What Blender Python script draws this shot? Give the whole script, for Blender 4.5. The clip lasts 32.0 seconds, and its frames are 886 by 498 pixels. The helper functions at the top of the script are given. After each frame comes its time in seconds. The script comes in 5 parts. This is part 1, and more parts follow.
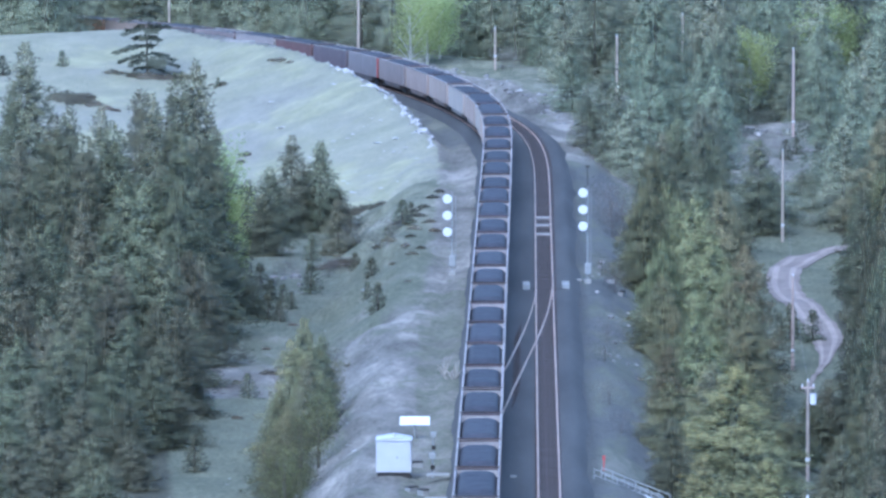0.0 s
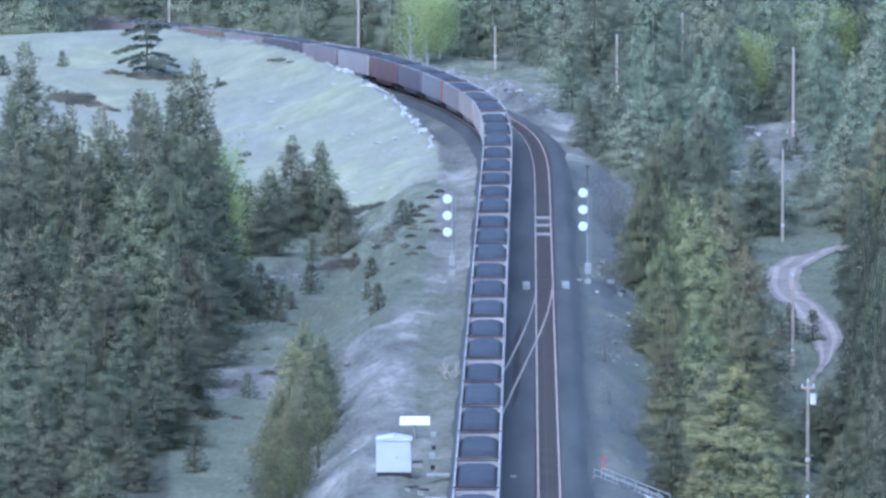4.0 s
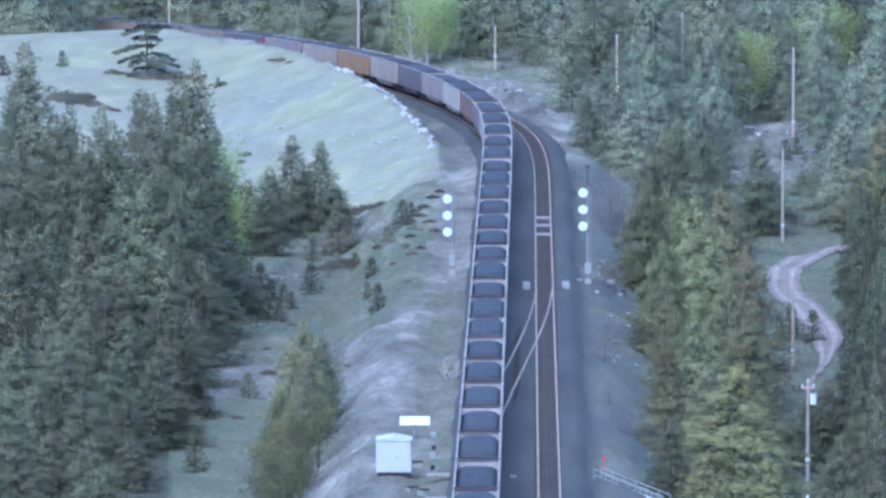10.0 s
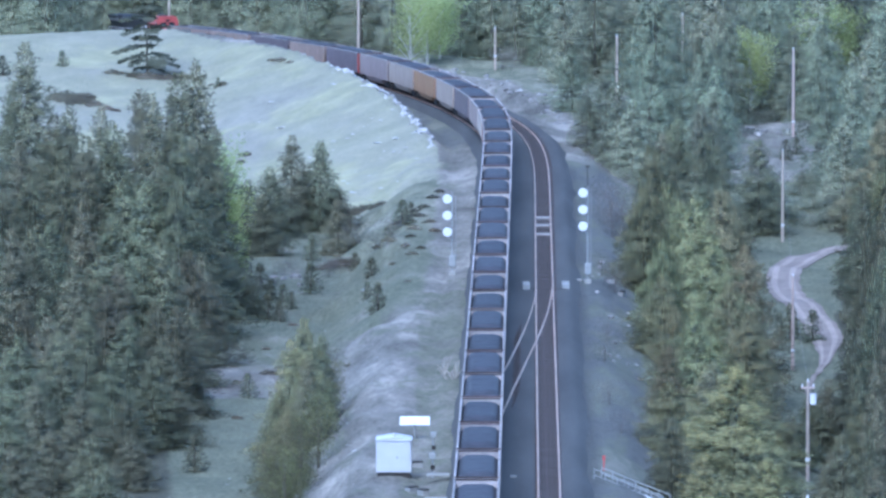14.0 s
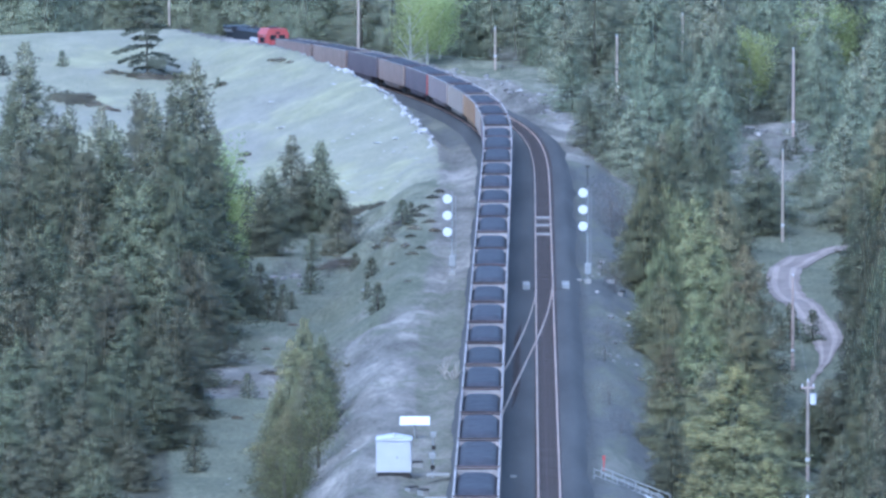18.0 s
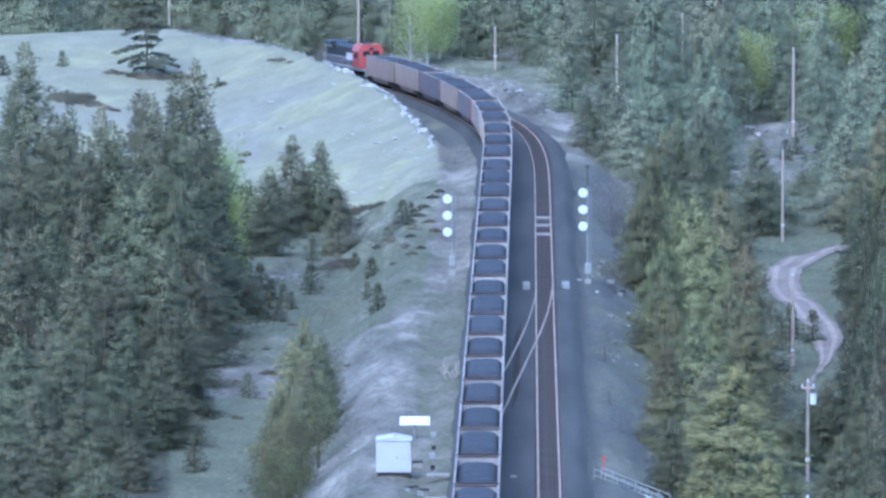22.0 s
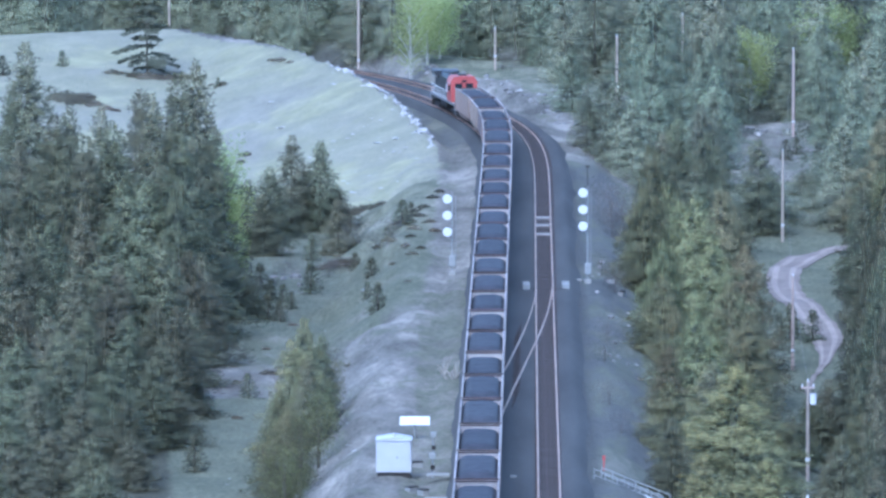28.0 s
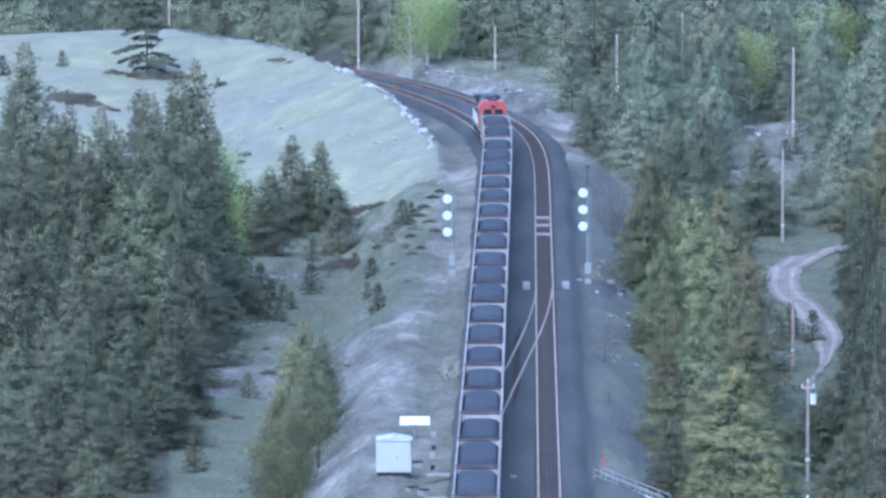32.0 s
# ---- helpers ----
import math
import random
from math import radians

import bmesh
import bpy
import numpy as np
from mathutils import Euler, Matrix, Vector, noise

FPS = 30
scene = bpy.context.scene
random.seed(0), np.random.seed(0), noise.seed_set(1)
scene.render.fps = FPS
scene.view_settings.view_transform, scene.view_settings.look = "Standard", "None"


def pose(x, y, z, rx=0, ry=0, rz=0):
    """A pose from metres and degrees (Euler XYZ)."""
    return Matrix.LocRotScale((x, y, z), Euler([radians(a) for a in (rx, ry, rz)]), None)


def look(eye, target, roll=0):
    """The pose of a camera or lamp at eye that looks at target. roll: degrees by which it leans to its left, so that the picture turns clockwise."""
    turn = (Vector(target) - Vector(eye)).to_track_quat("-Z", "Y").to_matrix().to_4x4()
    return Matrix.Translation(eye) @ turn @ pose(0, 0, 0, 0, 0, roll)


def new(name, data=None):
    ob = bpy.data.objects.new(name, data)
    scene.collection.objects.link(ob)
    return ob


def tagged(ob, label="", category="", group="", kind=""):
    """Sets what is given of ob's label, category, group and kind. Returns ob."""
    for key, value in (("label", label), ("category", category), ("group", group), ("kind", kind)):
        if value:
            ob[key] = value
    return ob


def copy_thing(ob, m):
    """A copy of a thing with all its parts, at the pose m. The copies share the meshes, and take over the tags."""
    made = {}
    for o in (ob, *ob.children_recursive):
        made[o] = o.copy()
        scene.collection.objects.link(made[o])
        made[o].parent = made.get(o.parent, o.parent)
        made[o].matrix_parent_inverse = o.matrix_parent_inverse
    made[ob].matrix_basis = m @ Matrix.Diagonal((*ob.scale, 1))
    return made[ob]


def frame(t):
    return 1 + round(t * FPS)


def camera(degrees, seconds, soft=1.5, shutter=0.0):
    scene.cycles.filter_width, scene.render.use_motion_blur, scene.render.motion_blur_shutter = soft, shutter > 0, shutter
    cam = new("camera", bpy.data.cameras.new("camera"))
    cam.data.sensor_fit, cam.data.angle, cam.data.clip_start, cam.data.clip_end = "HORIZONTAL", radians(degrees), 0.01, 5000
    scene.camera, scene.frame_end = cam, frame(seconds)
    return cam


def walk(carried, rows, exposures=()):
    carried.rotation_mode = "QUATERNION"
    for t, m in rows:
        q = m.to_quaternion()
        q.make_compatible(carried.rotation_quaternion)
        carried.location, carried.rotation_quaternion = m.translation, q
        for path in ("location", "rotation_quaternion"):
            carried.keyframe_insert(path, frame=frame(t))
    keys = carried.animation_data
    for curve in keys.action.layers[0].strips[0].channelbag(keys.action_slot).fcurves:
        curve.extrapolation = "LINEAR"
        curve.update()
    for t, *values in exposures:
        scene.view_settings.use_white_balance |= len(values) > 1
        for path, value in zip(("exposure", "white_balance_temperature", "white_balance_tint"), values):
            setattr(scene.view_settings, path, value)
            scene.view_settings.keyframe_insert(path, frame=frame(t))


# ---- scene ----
# Camera: a long lens on a high stand, held still.
cam = camera(6.628, 32.0, soft=2.8)
EYE = (0.0, 0.0, 64.1)
VIEW = pose(*EYE, 90 - 5.1444, 0, 0)
walk(cam, [(0.0, VIEW), (32.0, VIEW)], exposures=[(0.0, 1.76, 4770, 11.5), (32.0, 1.76, 4770, 11.5)])

# Light: an even evening sky, with a weak, very wide sun behind the camera's shoulder.
SUN_UP, SUN_ROUND = radians(50), radians(200)
world = bpy.data.worlds.new("sky")
scene.world = world
world.use_nodes = True
wn = world.node_tree.nodes
sky = wn.new("ShaderNodeTexSky")
sky.sky_type = "NISHITA"
sky.sun_disc = False
sky.sun_elevation, sky.sun_rotation = SUN_UP, SUN_ROUND
world.node_tree.links.new(sky.outputs[0], wn["Background"].inputs[0])
wn["Background"].inputs[1].default_value = 0.11
sun = new("sun", bpy.data.lights.new("sun", "SUN"))
sun.data.energy, sun.data.angle, sun.data.color = 1.4, radians(50), (1.0, 0.96, 0.9)
sd = Vector((math.sin(SUN_ROUND) * math.cos(SUN_UP), math.cos(SUN_ROUND) * math.cos(SUN_UP), math.sin(SUN_UP)))
sun.matrix_world = look(sd * 100, (0, 0, 0))


# ---------------------------------------------------------------- materials
def mat(name, base, rough=0.85, metal=0.0, var=0.2, scale=1.5, fine=12.0, bump=0.3, tint=None, each=0.0, spec=0.3, stretch=(1, 1, 1)):
    """Noise at two scales between a darker and a lighter (or tinted) tone, fine relief, and a tone of its own for each object."""
    m = bpy.data.materials.new(name)
    m.use_nodes = True
    n, l = m.node_tree.nodes, m.node_tree.links
    b = n["Principled BSDF"]
    b.inputs["Roughness"].default_value, b.inputs["Metallic"].default_value = rough, metal
    b.inputs["Specular IOR Level"].default_value = spec
    co = n.new("ShaderNodeTexCoord")
    mp = n.new("ShaderNodeMapping")
    mp.inputs["Scale"].default_value = stretch
    l.new(co.outputs["Object"], mp.inputs[0])
    n1, n2 = n.new("ShaderNodeTexNoise"), n.new("ShaderNodeTexNoise")
    for t, s, d in ((n1, scale, 4), (n2, fine, 3)):
        t.inputs["Scale"].default_value, t.inputs["Detail"].default_value = s, d
        l.new(mp.outputs[0], t.inputs[0])
    r = n.new("ShaderNodeValToRGB")
    r.color_ramp.elements[0].position, r.color_ramp.elements[1].position = 0.34, 0.68
    r.color_ramp.elements[0].color = (*[c * (1 - var) for c in base], 1)
    r.color_ramp.elements[1].color = (*(tint or [min(1, c * (1 + var)) for c in base]), 1)
    add = n.new("ShaderNodeMath")
    add.operation = "MULTIPLY_ADD"
    add.inputs[1].default_value, add.inputs[2].default_value = 0.45, 0.0
    mid = n.new("ShaderNodeMath")
    mid.operation = "MULTIPLY_ADD"
    mid.inputs[1].default_value = 0.55
    l.new(n2.outputs[0], add.inputs[0])
    l.new(n1.outputs[0], mid.inputs[0])
    l.new(add.outputs[0], mid.inputs[2])
    l.new(mid.outputs[0], r.inputs[0])
    out = r.outputs[0]
    if each:
        oi, hs = n.new("ShaderNodeObjectInfo"), n.new("ShaderNodeHueSaturation")
        va, hu = n.new("ShaderNodeMapRange"), n.new("ShaderNodeMapRange")
        va.inputs["To Min"].default_value, va.inputs["To Max"].default_value = 1 - each, 1 + each
        hu.inputs["To Min"].default_value, hu.inputs["To Max"].default_value = 0.5 - each * 0.15, 0.5 + each * 0.08
        l.new(oi.outputs["Random"], va.inputs[0])
        mul = n.new("ShaderNodeMath")
        mul.operation = "MULTIPLY"
        mul.inputs[1].default_value = 7.31
        fr = n.new("ShaderNodeMath")
        fr.operation = "FRACT"
        l.new(oi.outputs["Random"], mul.inputs[0])
        l.new(mul.outputs[0], fr.inputs[0])
        l.new(fr.outputs[0], hu.inputs[0])
        l.new(va.outputs[0], hs.inputs["Value"])
        l.new(hu.outputs[0], hs.inputs["Hue"])
        l.new(out, hs.inputs["Color"])
        out = hs.outputs[0]
    l.new(out, b.inputs["Base Color"])
    if bump:
        bp = n.new("ShaderNodeBump")
        bp.inputs["Strength"].default_value, bp.inputs["Distance"].default_value = bump, 0.05
        l.new(n2.outputs[0], bp.inputs["Height"])
        l.new(bp.outputs[0], b.inputs["Normal"])
    return m


def leaf_mat(name, base, tint, each=0.3, gaps=0.5):
    """Foliage: tone by clump and by tree, and a little light through it."""
    m = mat(name, base, 0.75, 0, 0.08, 0.4, 1.6, 0, tint, each, 0.2)
    n, l = m.node_tree.nodes, m.node_tree.links
    b, o = n["Principled BSDF"], n["Material Output"]
    tr, mx = n.new("ShaderNodeBsdfTranslucent"), n.new("ShaderNodeMixShader")
    # young growth and the light on it: bough ends and treetops painted lighter, yellower
    at, bright, hs = n.new("ShaderNodeAttribute"), n.new("ShaderNodeMix"), n.new("ShaderNodeHueSaturation")
    at.attribute_name = "bright"
    bright.data_type = "RGBA"
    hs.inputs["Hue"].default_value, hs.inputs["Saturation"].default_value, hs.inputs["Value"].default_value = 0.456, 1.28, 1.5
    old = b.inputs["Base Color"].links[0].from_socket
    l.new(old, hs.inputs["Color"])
    l.new(at.outputs["Fac"], bright.inputs[0])
    l.new(old, bright.inputs[6])
    l.new(hs.outputs[0], bright.inputs[7])
    col = bright.outputs[2]
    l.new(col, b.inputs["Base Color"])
    l.new(col, tr.inputs[0])
    mx.inputs[0].default_value = 0.25
    l.new(b.outputs[0], mx.inputs[1])
    l.new(tr.outputs[0], mx.inputs[2])
    # sprays of fine needles let part of the light through
    gap, thin = n.new("ShaderNodeBsdfTransparent"), n.new("ShaderNodeMixShader")
    thin.inputs[0].default_value = gaps
    l.new(mx.outputs[0], thin.inputs[1])
    l.new(gap.outputs[0], thin.inputs[2])
    l.new(thin.outputs[0], o.inputs[0])
    return m


M = {
    "ballast": mat("ballast_stone", (0.047, 0.047, 0.047), 0.95, 0, 0.25, 0.3, 14, 0.3, (0.078, 0.079, 0.077), 0, 0.3, (1, 0.12, 1)),
    "sleeper": mat("sleeper_timber", (0.05, 0.044, 0.044), 0.9, 0, 0.35, 1.5, 12, 0.5, (0.085, 0.072, 0.07)),
    "rail": mat("rail_steel", (0.3, 0.18, 0.11), 0.45, 0.2, 0.3, 0.15, 6, 0.1, (0.46, 0.32, 0.24)),
    "coal": mat("coal", (0.034, 0.034, 0.04), 0.7, 0, 0.4, 1.2, 7, 0.6, (0.058, 0.058, 0.069), 0.15),
    "rim": mat("worn_top_rail", (0.24, 0.22, 0.21), 0.7, 0.1, 0.4, 0.7, 6, 0.2, (0.38, 0.35, 0.335), 0.2),
    "endrail": mat("dark_end_rail", (0.055, 0.045, 0.046), 0.8, 0.1, 0.4, 0.7, 6, 0.2, (0.09, 0.067, 0.066), 0.45),
    "dark": mat("underframe_black", (0.035, 0.032, 0.03), 0.8, 0.1, 0.3, 2, 9, 0.2),
    "wheel": mat("wheel_steel", (0.12, 0.1, 0.085), 0.6, 0.5, 0.3, 3, 12, 0.1),
    "white": mat("white_enamel", (0.56, 0.57, 0.6), 0.45, 0, 0.05, 1.2, 9, 0.05),
    "hutpaint": mat("off_white_hut_paint", (0.4, 0.41, 0.44), 0.5, 0, 0.06, 1.2, 9, 0.05),
    "silver": mat("galvanised_steel", (0.27, 0.28, 0.285), 0.55, 0.3, 0.15, 2, 12, 0.1),
    "concrete": mat("concrete", (0.24, 0.24, 0.23), 0.9, 0, 0.2, 1.5, 14, 0.4),
    "redpaint": mat("red_orange_paint", (0.33, 0.075, 0.07), 0.45, 0, 0.15, 0.8, 6, 0.05),
    "blackpaint": mat("black_paint", (0.028, 0.03, 0.034), 0.45, 0, 0.3, 0.8, 6, 0.05),
    "greypaint": mat("grey_paint", (0.2, 0.205, 0.21), 0.5, 0, 0.15, 0.8, 6, 0.05),
    "glass": mat("dark_window_glass", (0.02, 0.025, 0.03), 0.08, 0, 0.1, 1, 4, 0, None, 0, 0.6),
    "pole": mat("pole_timber", (0.25, 0.2, 0.17), 0.9, 0, 0.3, 1.2, 10, 0.4, (0.43, 0.36, 0.31), 0.3, 0.3, (6, 6, 0.6)),
    "wire": mat("weathered_wire", (0.2, 0.2, 0.2), 0.6, 0.6, 0.1, 1, 5, 0),
    "bark": mat("conifer_bark", (0.075, 0.066, 0.058), 0.95, 0, 0.35, 2, 14, 0.6, None, 0.15),
    "pale_bark": mat("pale_bark", (0.38, 0.37, 0.34), 0.9, 0, 0.2, 2, 14, 0.3),
    "needles": leaf_mat("spruce_needles", (0.108, 0.122, 0.083), (0.145, 0.158, 0.1), 0.3),
    "needles_light": leaf_mat("young_spruce_needles", (0.142, 0.155, 0.093), (0.188, 0.198, 0.108), 0.3),
    # far spruces: distance haze painted in as paler needles
    "needles_far": leaf_mat("haze_paled_needles", (0.208, 0.236, 0.162), (0.262, 0.286, 0.188), 0.28),
    "needles_fresh": leaf_mat("fresh_spruce_needles", (0.188, 0.204, 0.113), (0.24, 0.252, 0.13), 0.12),
    "needles_pine": leaf_mat("pine_needles", (0.085, 0.095, 0.072), (0.125, 0.135, 0.095), 0.1, 0.2),
    # darker, bluer twigs: shade between the boughs put into the colour
    "inner": leaf_mat("shade_toned_inner_twigs", (0.1, 0.115, 0.09), (0.13, 0.145, 0.11), 0.2, 0.3),
    "leaves": leaf_mat("spring_leaves", (0.27, 0.335, 0.12), (0.36, 0.42, 0.18), 0.15, 0.3),
    "olive": leaf_mat("olive_leaves", (0.11, 0.12, 0.055), (0.16, 0.16, 0.075), 0.25, 0.25),
    "bare": leaf_mat("bare_brush", (0.16, 0.156, 0.145), (0.24, 0.232, 0.215), 0.2),
    "shrub": leaf_mat("low_shrub", (0.115, 0.108, 0.082), (0.18, 0.168, 0.122), 0.3),
    "rock": mat("pale_rock", (0.25, 0.25, 0.25), 0.9, 0, 0.35, 0.8, 6, 0.7, (0.46, 0.46, 0.455), 0.25),
    "rubble": mat("grey_rubble", (0.17, 0.167, 0.162), 0.9, 0, 0.35, 0.8, 6, 0.7, (0.33, 0.322, 0.31), 0.3),
    "slab": mat("bleached_slab", (0.33, 0.33, 0.32), 0.9, 0, 0.2, 1.0, 6, 0.4, (0.47, 0.47, 0.46), 0.2),
    "dirtroad": mat("dirt_road", (0.17, 0.145, 0.13), 0.95, 0, 0.2, 0.4, 7, 0.4, (0.25, 0.215, 0.195)),
    "rut": mat("wheel_rut_dust", (0.24, 0.205, 0.185), 0.95, 0, 0.15, 0.4, 7, 0.3, (0.33, 0.285, 0.255)),
    "deadwood": mat("grey_deadwood", (0.3, 0.28, 0.25), 0.9, 0, 0.3, 2, 10, 0.4),
    "plank": mat("crossing_plank", (0.22, 0.2, 0.19), 0.9, 0, 0.25, 1.0, 10, 0.4, (0.31, 0.29, 0.27)),
    "signal_disc": mat("signal_target_white", (0.52, 0.53, 0.54), 0.5, 0, 0.04, 2, 9, 0.03),
}
# ---------------------------------------------------------------- the line and the land
HEAD_S = np.array([-700, 0, 280, 300, 320, 340, 360, 380, 400, 425, 450, 475, 500, 540, 580, 620, 700, 800.0])
HEAD_H = np.array([0.0117, 0.0117, 0.0122, 0.01, 0.0051, -0.0126, -0.042, -0.0991, -0.1332, -0.1791, -0.2361, -0.2978, -0.3401, -0.4032, -0.5027, -0.5692, -0.6094, -0.6336])
LEVEL_S = np.array([-700, 330, 360, 400, 455, 509, 564, 637, 800.0])
LEVEL_Z = np.array([0, 0, 0, 0, -0.2, -0.89, -2.02, -3.11, -4.62])
LS = np.arange(-640.0, 790.0, 1.0)
LH = np.interp(LS, HEAD_S, HEAD_H)
LX = np.cumsum(np.sin(LH))
LX += 2.092 - np.interp(0.0, LS, LX)
LY = np.cumsum(np.cos(LH))
LY += 491.0 - np.interp(0.0, LS, LY)
LZ = np.interp(LS, LEVEL_S, LEVEL_Z)
LZ = np.convolve(np.pad(LZ, 10, mode="edge"), np.ones(21) / 21, mode="valid")
GAP = 4.85  # between the two tracks' centres


def second(s):
    """The second track's distance, which narrows a little along the straight."""
    return 4.88 - 0.0009 * np.clip(s, 0, 400)


def on_line(s, u=0.0):
    """Place and heading at s metres along the line, u metres to its right."""
    x, y, z, h = (np.interp(s, LS, a) for a in (LX, LY, LZ, LH))
    return x + u * np.cos(h), y - u * np.sin(h), z, h


def smooth(a, b, v):
    t = np.clip((v - a) / (b - a), 0, 1)
    return t * t * (3 - 2 * t)


WAVES = {}


def waves(x, y, size, seed):
    """A cheap rolling unevenness between about -1 and 1."""
    if seed not in WAVES:
        r = np.random.RandomState(seed)
        WAVES[seed] = np.array([[r.uniform(0, 6.28), r.uniform(0.5, 2.2), r.uniform(0, 6.28)] for _ in range(9)])
    c = WAVES[seed]
    out = np.zeros_like(x)
    if len(x) < 50:
        a, f, p = c[:, 0, None], 6.28 / size * c[:, 1, None], c[:, 2, None]
        ca, sa = np.cos(a), np.sin(a)
        return np.sin((x * ca + y * sa) * f + p + 1.3 * np.sin((x * sa - y * ca) * f * 0.7 + p * 2)).sum(0) / 4.5
    for a, f, p in c:
        f = 6.28 / size * f
        out += np.sin((x * np.cos(a) + y * np.sin(a)) * f + p + 1.3 * np.sin((x * np.sin(a) - y * np.cos(a)) * f * 0.7 + p * 2))
    return out / 4.5


def near_line(x, y):
    """Signed distance to the left track, the line's level there and the place along it."""
    px, py, ph, pz, ps = (a[::3] for a in (LX, LY, LH, LZ, LS))
    u, z, s = np.empty(len(x)), np.empty(len(x)), np.empty(len(x))
    for i in range(0, len(x), 4000):
        dx, dy = x[i:i + 4000, None] - px, y[i:i + 4000, None] - py
        k = np.argmin(dx * dx + dy * dy, 1)
        r = np.arange(len(k))
        u[i:i + 4000] = dx[r, k] * np.cos(ph[k]) - dy[r, k] * np.sin(ph[k])
        far = np.sqrt((dx * dx + dy * dy)[r, k])
        u[i:i + 4000] = np.where(far > np.abs(u[i:i + 4000]) + 2, np.sign(u[i:i + 4000]) * far, u[i:i + 4000])
        z[i:i + 4000], s[i:i + 4000] = pz[k], ps[k]
    return u, z, s


def land(x, y, full=False):
    x, y = np.atleast_1d(np.asarray(x, float)), np.atleast_1d(np.asarray(y, float))
    u, zc, s = near_line(x, y)
    bed = zc - 0.85
    # the valley and the grassy mound on the left, the wooded valley on the right
    top = 905 + np.clip(-x - 8, -10, 22) * 3.7
    mound = 3.6 - 0.095 * (top - y) - np.clip(y - top - 4, 0, 60) * 0.17
    mound = np.where(mound > 3.0, 3.0 + 0.9 * (1 - np.exp(-(mound - 3.0) / 0.9)), mound)
    mound -= 0.5 * smooth(-17, -30, x) * smooth(925, 950, y)
    mound += 0.25 * waves(x, y, 30, 5) - np.clip(-x - 42, 0, 40) * 0.03
    low = np.interp(y, [300, 560, 700, 760, 1000], [-8, -6.6, -6.2, -5.9, -5.5]) + 0.3 * waves(x, y, 38, 6)
    hi = np.maximum(mound, low)
    left = hi + np.exp(-np.abs(mound - low) / 0.9) * 0.5
    right = np.interp(y, [300, 619, 690, 783, 873, 925, 1020, 1300, 2500], [-13.5, -12, -9.4, -6.4, -1.9, -0.2, 0.5, 6, 60]) + 0.5 * waves(x, y, 32, 7)
    tl, tr = -3.5 - u, u - 8.35
    rough = 0.2 * waves(x, y, 11, 8) + 0.1 * waves(x, y, 4.5, 9)
    lo_l = bed - 0.05 * tl - np.clip(tl - 5.0 - 1.2 * waves(x, y, 26, 3), 0, 99) * 0.62
    face = np.interp(s, [335, 352, 362, 375, 395, 420, 447, 465, 480], [0.45, 0.62, 0.72, 0.8, 1.02, 1.12, 1.22, 1.45, 2.6])
    hi_l = bed - 0.35 + np.clip(tl - 1.3 - 0.3 * waves(x, y, 7, 4), 0, 99) * face
    lo_r = bed - 0.04 * tr - np.clip(tr - 1.2 - 0.8 * waves(x, y, 22, 2), 0, 99) * 0.56
    hi_r = bed - 0.2 + np.clip(tr - 2.0, 0, 99) * 0.7
    z = np.where(u < 2.4, np.clip(left, lo_l, hi_l), np.clip(right, lo_r, hi_r))
    t = np.where(u < 2.4, tl, tr)
    z = np.where(t > 0, z + rough * smooth(0, 4, t) * 0.6, bed)
    return (z, u, s, t) if full else z


def rim(s):
    """How far left of the line the rim of the cutting runs."""
    return np.interp(s, [338, 354, 362, 374, 390, 408, 420, 434, 447, 463, 479], [-6.9, -6.9, -7.3, -7.8, -8.0, -8.5, -8.8, -8.8, -8.6, -7.9, -6.4])


def land_at(x, y):
    return float(land(x, y)[0])


